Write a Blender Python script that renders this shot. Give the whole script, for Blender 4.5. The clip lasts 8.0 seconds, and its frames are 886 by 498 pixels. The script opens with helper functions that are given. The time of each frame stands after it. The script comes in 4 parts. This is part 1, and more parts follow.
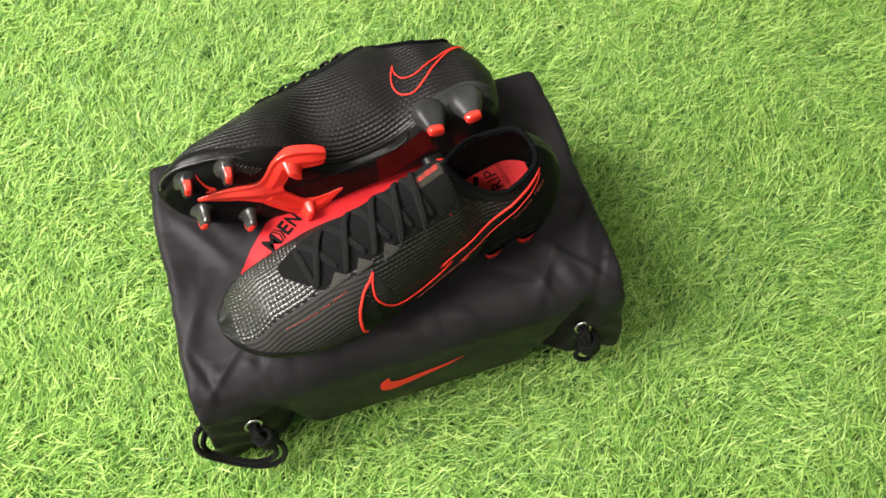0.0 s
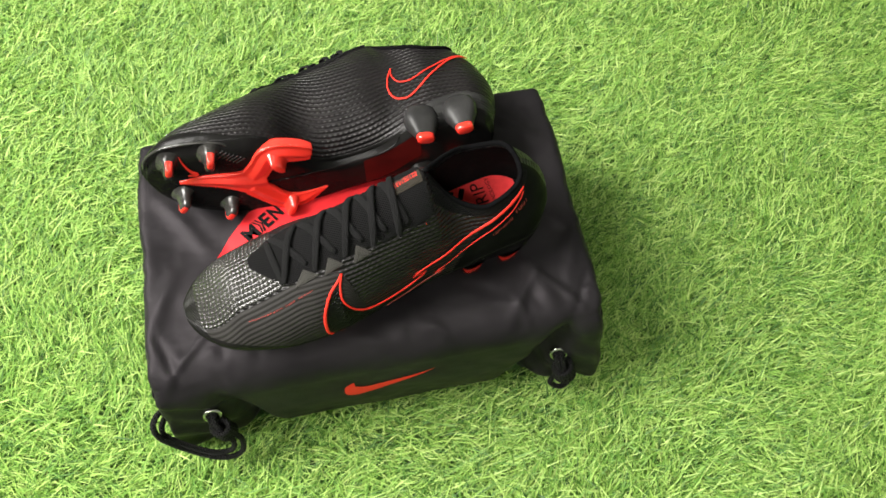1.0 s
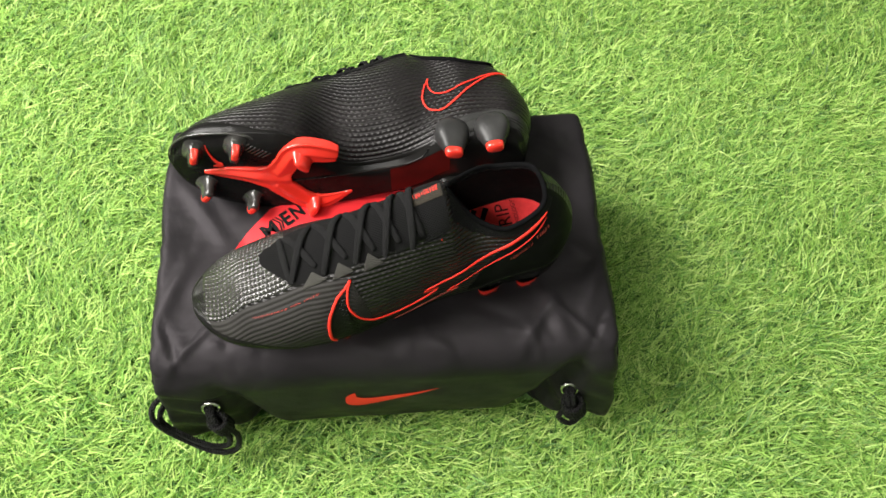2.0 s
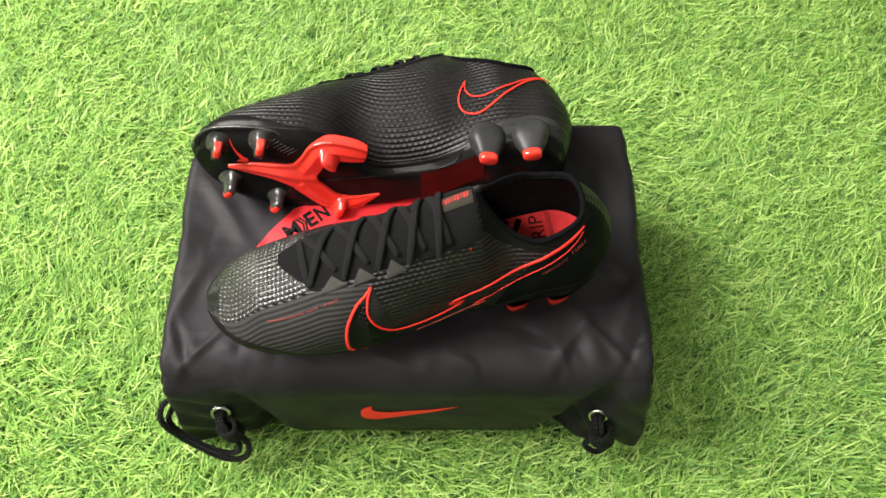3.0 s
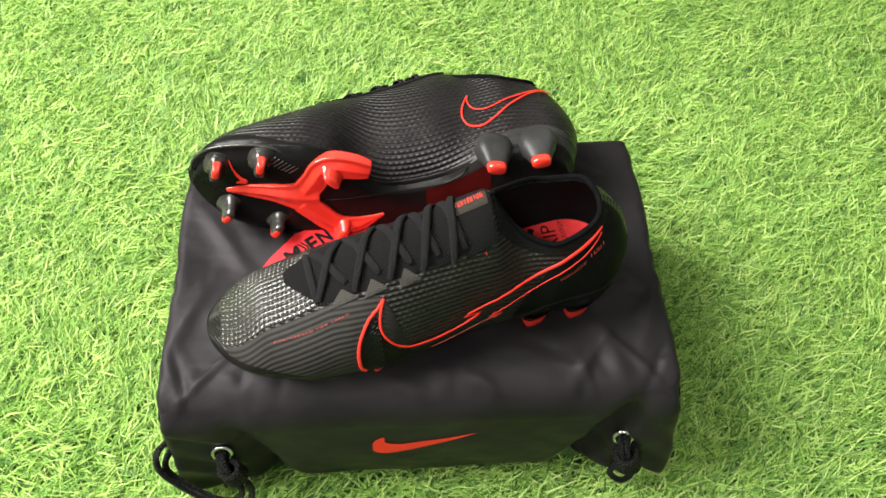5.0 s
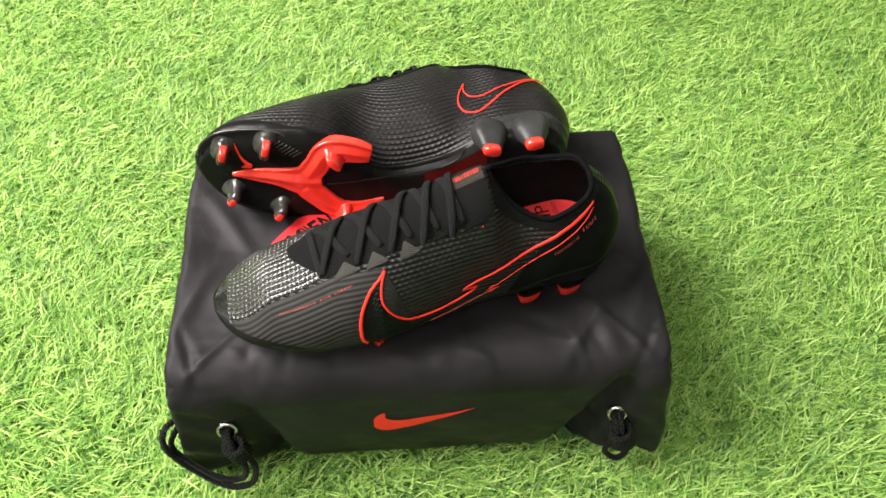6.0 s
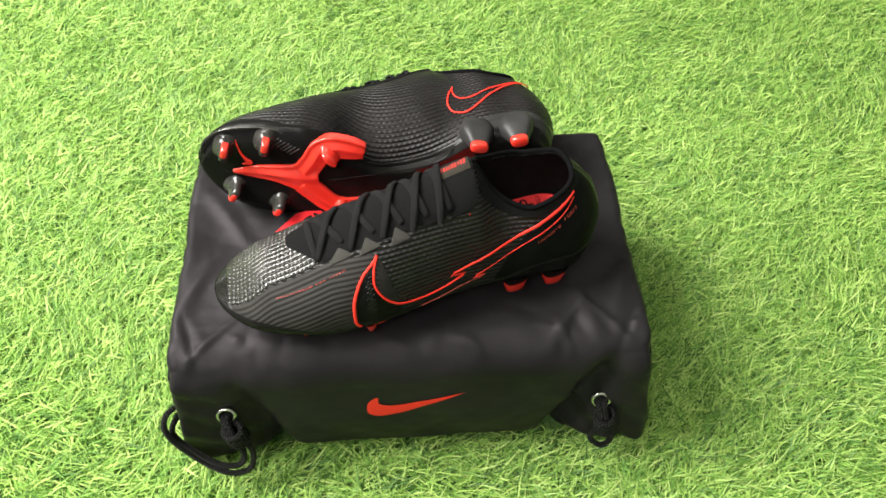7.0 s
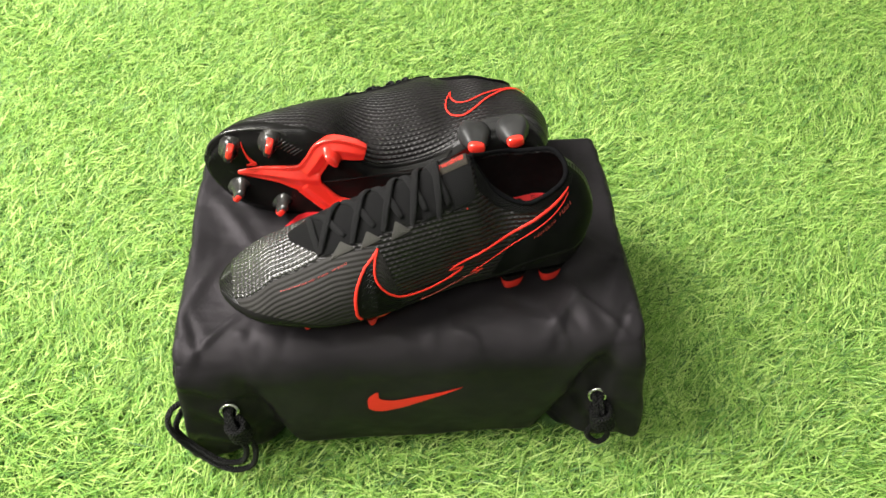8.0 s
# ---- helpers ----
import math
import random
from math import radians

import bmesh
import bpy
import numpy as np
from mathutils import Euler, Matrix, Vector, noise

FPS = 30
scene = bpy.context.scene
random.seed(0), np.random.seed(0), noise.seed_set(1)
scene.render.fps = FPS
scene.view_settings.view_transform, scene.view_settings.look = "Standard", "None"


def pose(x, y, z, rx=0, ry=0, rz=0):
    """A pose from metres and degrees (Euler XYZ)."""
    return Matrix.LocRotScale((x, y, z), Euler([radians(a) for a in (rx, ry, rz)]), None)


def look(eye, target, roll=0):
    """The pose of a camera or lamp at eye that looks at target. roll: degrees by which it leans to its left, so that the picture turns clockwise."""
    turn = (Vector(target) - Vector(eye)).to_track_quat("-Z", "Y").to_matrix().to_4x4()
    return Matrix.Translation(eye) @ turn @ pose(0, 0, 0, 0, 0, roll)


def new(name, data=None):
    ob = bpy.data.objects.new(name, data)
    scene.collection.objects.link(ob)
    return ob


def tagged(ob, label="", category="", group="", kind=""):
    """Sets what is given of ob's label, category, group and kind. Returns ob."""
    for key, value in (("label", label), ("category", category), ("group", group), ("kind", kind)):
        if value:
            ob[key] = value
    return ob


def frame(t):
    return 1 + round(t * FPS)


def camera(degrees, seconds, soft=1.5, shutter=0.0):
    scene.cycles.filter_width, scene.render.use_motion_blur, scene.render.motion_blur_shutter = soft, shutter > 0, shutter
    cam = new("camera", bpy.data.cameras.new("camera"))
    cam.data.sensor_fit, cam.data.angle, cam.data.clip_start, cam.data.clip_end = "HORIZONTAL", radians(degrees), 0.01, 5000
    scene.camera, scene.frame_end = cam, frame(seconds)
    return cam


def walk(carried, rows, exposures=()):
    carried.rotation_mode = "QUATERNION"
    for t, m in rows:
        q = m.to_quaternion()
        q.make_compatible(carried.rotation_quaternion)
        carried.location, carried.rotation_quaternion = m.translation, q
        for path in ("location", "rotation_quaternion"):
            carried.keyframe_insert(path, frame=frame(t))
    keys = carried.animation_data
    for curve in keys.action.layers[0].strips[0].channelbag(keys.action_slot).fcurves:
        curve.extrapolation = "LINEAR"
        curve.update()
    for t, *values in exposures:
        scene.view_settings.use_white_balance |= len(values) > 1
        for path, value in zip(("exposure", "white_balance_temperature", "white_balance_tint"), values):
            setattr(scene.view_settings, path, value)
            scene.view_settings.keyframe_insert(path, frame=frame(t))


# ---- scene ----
cam = camera(60.3, 8.0, 1.65)
PATH = [
    (0, (-0.0374, -0.2655, 0.719), (0.2224, 0.4907, -1.115), 1.5),
    (0.5, (-0.0194, -0.2642, 0.713), (0.2145, 0.5074, -1.117), 2.3),
    (1, (-0.0023, -0.27, 0.71), (0.2037, 0.5248, -1.113), 3.6),
    (1.5, (0.0144, -0.2694, 0.705), (0.1638, 0.5534, -1.111), 3.1),
    (3, (0.0242, -0.2565, 0.669), (0.0314, 0.6301, -1.123), 0.4),
    (3.5, (0.0255, -0.2516, 0.649), (0.0236, 0.6394, -1.142), -0.7),
    (4, (0.017, -0.2524, 0.634), (0.0407, 0.6907, -1.129), -0.1),
    (4.5, (0.0082, -0.2656, 0.63), (0.0587, 0.749, -1.092), 0.4),
    (6, (-0.0008, -0.3212, 0.628), (0.0761, 0.7972, -1.028), 0.5),
    (6.5, (0.0012, -0.3404, 0.629), (0.0896, 0.8049, -1.009), 0.8),
    (7, (0.003, -0.3606, 0.635), (0.0877, 0.8209, -0.977), 0.5),
    (7.5, (-0.001, -0.375, 0.632), (0.0838, 0.8293, -0.963), 0.3),
    (8, (0.0014, -0.3892, 0.633), (0.0923, 0.8529, -0.933), 0.4),
]
walk(cam, [(t, look(eye, target, roll)) for t, eye, target, roll in PATH], [(0, -0.22), (1.5, -0.2), (3.5, -0.05), (4.5, 0.02), (6.5, 0.02), (8, 0.03)])

# ---------------------------------------------------------------- light
world = bpy.data.worlds.new("room_air")
scene.world = world
world.use_nodes = True
world.node_tree.nodes["Background"].inputs[0].default_value = (0.95, 1.0, 0.97, 1)
world.node_tree.nodes["Background"].inputs[1].default_value = 0.08


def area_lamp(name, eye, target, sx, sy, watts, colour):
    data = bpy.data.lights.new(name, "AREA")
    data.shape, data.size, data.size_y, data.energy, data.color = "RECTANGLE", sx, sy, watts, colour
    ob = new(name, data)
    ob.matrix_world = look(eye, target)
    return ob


# Unseen lamps: a key set from the shadows' side, and two added fills.
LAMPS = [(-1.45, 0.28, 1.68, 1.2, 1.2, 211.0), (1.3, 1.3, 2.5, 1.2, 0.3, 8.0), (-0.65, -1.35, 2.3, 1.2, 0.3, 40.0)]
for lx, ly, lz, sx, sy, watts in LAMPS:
    area_lamp("unseen_lamp", (lx, ly, lz), (lx * 0.3, ly * 0.3, 0), sx, sy, watts, (1.0, 0.965, 0.92))


# ---------------------------------------------------------------- materials
class Mat:
    """A small builder for node materials."""

    def __init__(self, name, colour=(0.5, 0.5, 0.5), rough=0.5, metal=0.0):
        self.m = bpy.data.materials.new(name)
        self.m.use_nodes = True
        self.t = self.m.node_tree
        self.b = self.t.nodes["Principled BSDF"]
        self.b.inputs["Base Color"].default_value = (*colour, 1)
        self.b.inputs["Roughness"].default_value = rough
        self.b.inputs["Metallic"].default_value = metal

    def node(self, kind, **values):
        n = self.t.nodes.new(kind)
        for key, value in values.items():
            n.inputs[key.replace("_", " ")].default_value = value
        return n

    def link(self, a, b):
        self.t.links.new(a, b)

    def coords(self, which="Object", scale=(1, 1, 1), rot=(0, 0, 0)):
        tc, mp = self.node("ShaderNodeTexCoord"), self.node("ShaderNodeMapping")
        mp.inputs["Scale"].default_value = scale
        mp.inputs["Rotation"].default_value = rot
        self.link(tc.outputs[which], mp.inputs["Vector"])
        return mp.outputs["Vector"]

    def noise(self, scale, detail=3.0, vector=None, rough=0.55):
        n = self.node("ShaderNodeTexNoise", Scale=scale, Detail=detail, Roughness=rough)
        self.link(vector or self.coords(), n.inputs["Vector"])
        return n.outputs["Fac"]

    def wave(self, scale, vector, direction="X", distortion=0.0):
        n = self.node("ShaderNodeTexWave", Scale=scale, Distortion=distortion)
        n.bands_direction = direction
        self.link(vector, n.inputs["Vector"])
        return n.outputs["Fac"]

    def math(self, op, a, b):
        n = self.node("ShaderNodeMath")
        n.operation = op
        for i, v in enumerate((a, b)):
            if isinstance(v, (int, float)):
                n.inputs[i].default_value = v
            else:
                self.link(v, n.inputs[i])
        return n.outputs[0]

    def ramp(self, fac, stops):
        n = self.node("ShaderNodeValToRGB")
        while len(n.color_ramp.elements) < len(stops):
            n.color_ramp.elements.new(0.5)
        for e, (at, c) in zip(n.color_ramp.elements, stops):
            e.position, e.color = at, (*c, 1) if len(c) == 3 else c
        self.link(fac, n.inputs[0])
        return n.outputs[0]

    def colour(self, socket):
        self.link(socket, self.b.inputs["Base Color"])
        return self

    def rough(self, fac, lo, hi):
        n = self.node("ShaderNodeMapRange")
        n.inputs[3].default_value, n.inputs[4].default_value = lo, hi
        self.link(fac, n.inputs[0])
        self.link(n.outputs[0], self.b.inputs["Roughness"])
        return self

    def bump(self, height, distance, strength=1.0):
        n = self.node("ShaderNodeBump", Strength=strength, Distance=distance)
        self.link(height, n.inputs["Height"])
        last = self.b.inputs["Normal"]
        if last.is_linked:
            self.link(last.links[0].from_socket, n.inputs["Normal"])
        self.link(n.outputs[0], last)
        return self

    def set(self, **values):
        for key, value in values.items():
            self.b.inputs[key.replace("_", " ")].default_value = value
        return self


RED = (0.74, 0.035, 0.022)


def grass_material():
    a = Mat("turf_blade", rough=0.5)
    info = a.node("ShaderNodeNewGeometry")
    col = a.ramp(info.outputs["Random Per Island"], [(0.0, (0.035, 0.1, 0.02)), (0.28, (0.145, 0.31, 0.05)), (0.7, (0.34, 0.535, 0.112)), (1.0, (0.505, 0.655, 0.205))])
    a.colour(col)
    a.set(Specular_IOR_Level=0.35)
    # thin blades let some light through
    trans = a.node("ShaderNodeBsdfTranslucent")
    a.link(col, trans.inputs[0])
    mix = a.node("ShaderNodeMixShader")
    mix.inputs[0].default_value = 0.3
    a.link(a.b.outputs[0], mix.inputs[1])
    a.link(trans.outputs[0], mix.inputs[2])
    a.link(mix.outputs[0], a.t.nodes["Material Output"].inputs[0])
    return a.m


def ridged(name, dark, light, rough, spec, ridge, dash, depth, cut=0.28, stagger=0.5):
    """Textured upper skin: ridges along the boot, cut into small dashes. UV in millimetres."""
    a = Mat(name, rough=rough)
    uv = a.coords("UV")
    sep = a.node("ShaderNodeSeparateXYZ")
    a.link(uv, sep.inputs[0])
    rows = a.math("SINE", a.math("MULTIPLY", sep.outputs[1], 6.2832 / ridge), 0)
    rows = a.math("MULTIPLY_ADD", rows, 0.5)
    rows.node.inputs[2].default_value = 0.5
    shift = a.math("MULTIPLY", a.math("FLOOR", a.math("DIVIDE", sep.outputs[1], ridge), 0), dash * stagger)
    cells = a.math("SINE", a.math("MULTIPLY", a.math("ADD", sep.outputs[0], shift), 6.2832 / dash), 0)
    cells = a.math("MULTIPLY_ADD", cells, cut)
    cells.node.inputs[2].default_value = 1.0 - cut
    h = a.math("MULTIPLY", rows, cells)
    big = a.noise(35.0, 4)
    a.colour(a.ramp(big, [(0.3, dark), (0.7, light)]))
    a.rough(a.noise(160.0, 3), rough - 0.08, rough + 0.1)
    a.bump(h, depth)
    a.set(Specular_IOR_Level=spec)
    return a.m


def knit(name, dark, light, size):
    a = Mat(name, rough=0.85)
    uv = a.coords("UV")
    sep = a.node("ShaderNodeSeparateXYZ")
    a.link(uv, sep.inputs[0])
    p = a.math("SINE", a.math("MULTIPLY", sep.outputs[0], 6.2832 / size), 0)
    q = a.math("SINE", a.math("MULTIPLY", sep.outputs[1], 6.2832 / (size * 0.8)), 0)
    h = a.math("MULTIPLY_ADD", a.math("MULTIPLY", p, q), 0.5)
    h.node.inputs[2].default_value = 0.5
    a.colour(a.ramp(h, [(0.2, dark), (0.8, light)]))
    a.bump(h, 0.001)
    a.set(Specular_IOR_Level=0.15)
    return a.m


def simple(name, dark, light, rough, scale=60.0, bump=0.0, metal=0.0, spec=0.5, coat=0.0):
    a = Mat(name, rough=rough, metal=metal)
    f = a.noise(scale, 4)
    a.colour(a.ramp(f, [(0.3, dark), (0.7, light)]))
    a.rough(a.noise(scale * 3.1, 3), max(0.03, rough - 0.07), min(1, rough + 0.08))
    if bump:
        a.bump(a.noise(scale * 2.0, 4), bump)
    a.set(Specular_IOR_Level=spec, Coat_Weight=coat, Coat_Roughness=0.06)
    return a.m


def bag_material():
    a = Mat("black_nylon", rough=0.42)
    a.colour(a.ramp(a.noise(14.0, 5), [(0.3, (0.009, 0.0083, 0.009)), (0.7, (0.0175, 0.016, 0.0172))]))
    v = a.coords("Object")
    sep = a.node("ShaderNodeSeparateXYZ")
    a.link(v, sep.inputs[0])
    wx = a.math("SINE", a.math("MULTIPLY", sep.outputs[0], 6.2832 / 0.0009), 0)
    wy = a.math("SINE", a.math("MULTIPLY", sep.outputs[1], 6.2832 / 0.0009), 0)
    a.bump(a.noise(9.0, 3), 0.013, 0.6)
    a.bump(a.noise(34.0, 2, a.coords("Object", (1.0, 1.9, 1.0), (0, 0, 0.5))), 0.003, 0.3)
    a.bump(a.math("MULTIPLY", wx, wy), 0.0001, 0.4)
    a.rough(a.noise(30.0, 4), 0.36, 0.48)
    a.set(Specular_IOR_Level=0.1, Specular_Tint=(1.0, 0.91, 0.98, 1))
    return a.m


M_GRASS = grass_material()
M_TURF_BACK = simple("turf_backing", (0.035, 0.085, 0.018), (0.08, 0.17, 0.035), 0.9, 90.0, 0.004)
M_WALL = simple("painted_plaster", (0.33, 0.325, 0.315), (0.38, 0.375, 0.365), 0.8, 6.0, 0.001)
M_CEIL = simple("white_ceiling", (0.76, 0.76, 0.74), (0.82, 0.82, 0.8), 0.85, 5.0, 0.001)
M_BAG = bag_material()
M_UPPER = ridged("ridged_black_skin", (0.0065, 0.0058, 0.006), (0.012, 0.0106, 0.0108), 0.34, 0.22, 3.4, 4.2, 0.0009, 0.22)
M_TOE = ridged("glossy_toe_skin", (0.013, 0.0125, 0.0115), (0.026, 0.0245, 0.0225), 0.24, 0.6, 3.4, 3.0, 0.0010, 0.36, 0.12)
M_SIDE = ridged("matt_grey_side_skin", (0.0185, 0.0175, 0.0163), (0.027, 0.0255, 0.024), 0.55, 0.06, 3.6, 3.4, 0.00045, 0.1)
M_KNIT = knit("black_knit", (0.0008, 0.0008, 0.001), (0.0078, 0.0076, 0.0078), 2.2)
M_RIB = simple("collar_knit", (0.0015, 0.0015, 0.0018), (0.0035, 0.0035, 0.0038), 0.9, 400.0, 0.0006, 0.0, 0.05)
M_TAB = knit("olive_grey_knit", (0.04, 0.038, 0.034), (0.085, 0.082, 0.073), 1.6)
M_LACE = knit("flat_black_lace", (0.008, 0.008, 0.0085), (0.018, 0.0176, 0.018), 1.1)
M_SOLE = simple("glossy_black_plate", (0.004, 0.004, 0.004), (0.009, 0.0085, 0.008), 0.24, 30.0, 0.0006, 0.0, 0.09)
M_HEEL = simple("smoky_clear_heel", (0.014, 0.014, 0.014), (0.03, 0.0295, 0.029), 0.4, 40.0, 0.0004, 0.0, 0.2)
M_STUD = simple("smoky_clear_stud", (0.014, 0.0135, 0.013), (0.034, 0.0325, 0.03), 0.2, 90.0, 0.0008, 0.0, 0.35, 0.25)
M_REDPLATE = simple("glossy_red_plastic", (0.66, 0.03, 0.018), RED, 0.2, 45.0, 0.0006, 0.0, 0.55, 0.5)
M_RED = simple("red_print", (0.74, 0.032, 0.02), (0.82, 0.04, 0.026), 0.5, 60.0, 0.0, 0.0, 0.15)
M_INSOLE = simple("red_insole_foam", (0.62, 0.018, 0.02), (0.72, 0.028, 0.03), 0.75, 200.0, 0.0003)
# Shank red, darkened in the colour for the shade under the arch.
M_SHANK = simple("shaded_shank_red", (0.045, 0.004, 0.0035), (0.075, 0.006, 0.005), 0.4, 60.0, 0.0, 0.0, 0.1)
M_CARD = simple("red_card", (0.56, 0.016, 0.02), (0.64, 0.022, 0.028), 0.4, 30.0, 0.0, 0.0, 0.35)
M_INK = simple("black_ink", (0.004, 0.004, 0.004), (0.007, 0.007, 0.007), 0.6, 80.0, 0.0, 0.0, 0.08)
M_TINY = simple("small_red_print", (0.36, 0.042, 0.032), (0.44, 0.05, 0.038), 0.6, 120.0)
M_COUNTER = simple("smooth_black_heel_skin", (0.003, 0.003, 0.003), (0.006, 0.006, 0.006), 0.5, 60.0, 0.0002, 0.0, 0.04)
M_DULLRED = simple("dull_red_print", (0.28, 0.03, 0.022), (0.36, 0.05, 0.035), 0.6, 120.0)
M_METAL = simple("nickel_eyelet", (0.5, 0.49, 0.46), (0.62, 0.61, 0.58), 0.25, 90.0, 0.0, 1.0)
M_LINING = simple("black_lining", (0.005, 0.004, 0.004), (0.009, 0.007, 0.007), 0.9, 120.0, 0.0003, 0.0, 0.08)


def cord_material():
    a = Mat("braided_black_cord", rough=0.6)
    uv = a.coords("UV")
    sep = a.node("ShaderNodeSeparateXYZ")
    a.link(uv, sep.inputs[0])
    p = a.math("SINE", a.math("ADD", a.math("MULTIPLY", sep.outputs[0], 2.6), a.math("MULTIPLY", sep.outputs[1], 25.13)), 0)
    q = a.math("SINE", a.math("SUBTRACT", a.math("MULTIPLY", sep.outputs[0], 2.6), a.math("MULTIPLY", sep.outputs[1], 25.13)), 0)
    h = a.math("MAXIMUM", p, q)
    a.colour(a.ramp(h, [(0.2, (0.0012, 0.0012, 0.0014)), (0.9, (0.008, 0.0077, 0.0077))]))
    a.bump(h, 0.0008)
    a.set(Specular_IOR_Level=0.2)
    return a.m


M_CORD = cord_material()
M_FIELD = ridged("dotted_black_mesh", (0.003, 0.003, 0.003), (0.006, 0.006, 0.006), 0.34, 0.1, 2.2, 3.6, 0.0009, 0.45)
M_TABLABEL = knit("bronze_grey_label", (0.02, 0.017, 0.013), (0.075, 0.064, 0.05), 1.3)


# ---------------------------------------------------------------- mesh helpers
def part(name, bm, material, parent=None, label="", smooth=True):
    me = bpy.data.meshes.new(name)
    bm.to_mesh(me)
    bm.free()
    for p in me.polygons:
        p.use_smooth = smooth
    me.materials.append(material)
    ob = new(name, me)
    ob.parent = parent
    if label:
        ob["label"] = label
    return ob


def grid_bm(P, uv=None, close_v=False, flip=False, bm=None):
    """A sheet of quads through the array P (n, m, 3)."""
    bm = bm or bmesh.new()
    layer = bm.loops.layers.uv.verify()
    n, m = P.shape[:2]
    V = [[bm.verts.new(P[i, j]) for j in range(m)] for i in range(n)]
    for i in range(n - 1):
        for j in range(m if close_v else m - 1):
            k = (j + 1) % m
            ids = [(i, j), (i + 1, j), (i + 1, k), (i, k)]
            if flip:
                ids.reverse()
            f = bm.faces.new([V[a][b] for a, b in ids])
            if uv is not None:
                for lp, (a, b) in zip(f.loops, ids):
                    lp[layer].uv = uv[a, b]
    return bm, V


def smooth_line(pts, n):
    """Catmull-Rom through the points, n samples."""
    p = np.asarray(pts, float)
    q = np.vstack([2 * p[0] - p[1], p, 2 * p[-1] - p[-2]])
    seg = np.linspace(0, len(p) - 1 - 1e-9, n)
    i = seg.astype(int)
    t = (seg - i)[:, None]
    a, b, c, d = q[i], q[i + 1], q[i + 2], q[i + 3]
    return 0.5 * (2 * b + (c - a) * t + (2 * a - 5 * b + 4 * c - d) * t ** 2 + (3 * b - a - 3 * c + d) * t ** 3)


def unit(v):
    return v / np.maximum(np.linalg.norm(v, axis=-1, keepdims=True), 1e-12)


def tube_bm(line, radius, sides=10, bm=None, caps=True):
    """A round rod along a line; radius one number or one for each point."""
    line = np.asarray(line, float)
    r = np.broadcast_to(np.asarray(radius, float), (len(line),))
    tan = unit(np.gradient(line, axis=0))
    side = np.cross(tan[0], (0, 0, 1.0))
    if np.linalg.norm(side) < 1e-3:
        side = np.cross(tan[0], (1.0, 0, 0))
    rings, uv, run = [], [], 0.0
    for i in range(len(line)):
        side = unit(side - tan[i] * np.dot(side, tan[i]))
        up = np.cross(side, tan[i])
        ang = np.linspace(0, 2 * np.pi, sides, endpoint=False)
        rings.append(line[i] + r[i] * (np.cos(ang)[:, None] * side + np.sin(ang)[:, None] * up))
        if i:
            run += np.linalg.norm(line[i] - line[i - 1])
        uv.append([(run * 1000, j / sides) for j in range(sides)])
    bm, V = grid_bm(np.array(rings), np.array(uv), close_v=True, bm=bm)
    if caps:
        bm.faces.new(V[0])
        bm.faces.new(list(reversed(V[-1])))
    return bm


def ribbon_bm(line, normal, width, thick, bm=None):
    """A flat band along a line, lying on the surface whose normals are given."""
    line, normal = np.asarray(line, float), unit(np.asarray(normal, float))
    tan = unit(np.gradient(line, axis=0))
    side = unit(np.cross(tan, normal))
    w = np.broadcast_to(np.asarray(width, float), (len(line),))[:, None] / 2
    prof = [(-1, 0), (-0.85, 0.8), (-0.4, 1), (0, 1.05), (0.4, 1), (0.85, 0.8), (1, 0)]
    P = np.stack([line + a * w * side + b * thick * normal for a, b in prof], 1)
    run = np.concatenate([[0], np.cumsum(np.linalg.norm(np.diff(line, axis=0), axis=1))]) * 1000
    uv = np.stack([np.stack([run, np.full(len(line), a * np.mean(w) * 1000)], -1) for a, b in prof], 1)
    bm, V = grid_bm(P, uv, flip=True, bm=bm)
    for end in (V[0], V[-1]):
        bm.faces.new(end)
    return bm


def lathe_bm(profile, sides=24):
    """profile: (radius, height) pairs turned round z."""
    ang = np.linspace(0, 2 * np.pi, sides, endpoint=False)
    P = np.array([[(r * math.cos(a), r * math.sin(a), z) for a in ang] for r, z in profile])
    return grid_bm(P, close_v=True)[0]


def empty(name, m, **tags):
    ob = new(name)
    ob.empty_display_size = 0.05
    ob.matrix_world = m
    return tagged(ob, **tags)


# ---------------------------------------------------------------- the room and its turf floor
def box_bm(x0, x1, y0, y1, z0, z1):
    bm = bmesh.new()
    bmesh.ops.create_cube(bm, size=1.0, matrix=Matrix.Translation(((x0 + x1) / 2, (y0 + y1) / 2, (z0 + z1) / 2)) @ Matrix.Diagonal((x1 - x0, y1 - y0, z1 - z0, 1)))
    return bm


ROOM = 2.6
tagged(part("floor", box_bm(-ROOM, ROOM, -ROOM, ROOM, -0.06, 0.0), M_TURF_BACK, smooth=False), "flat floor under the artificial turf", "floor", kind="structure")
# Ceiling and walls are unseen, added to bounce light and fill reflections.
tagged(part("ceiling", box_bm(-ROOM, ROOM, -ROOM, ROOM, 2.6, 2.7), M_CEIL, smooth=False), "unseen white ceiling, added to bounce light", "ceiling", kind="structure")
for name, dims in (("wall_north", (-ROOM, ROOM, ROOM, ROOM + 0.1)), ("wall_south", (-ROOM, ROOM, -ROOM - 0.1, -ROOM)), ("wall_west", (-ROOM - 0.1, -ROOM, -ROOM, ROOM)), ("wall_east", (ROOM, ROOM + 0.1, -ROOM, ROOM))):
    tagged(part(name, box_bm(*dims, 0.0, 2.6), M_WALL, smooth=False), "unseen pale wall, added to bounce light", "wall", kind="structure")


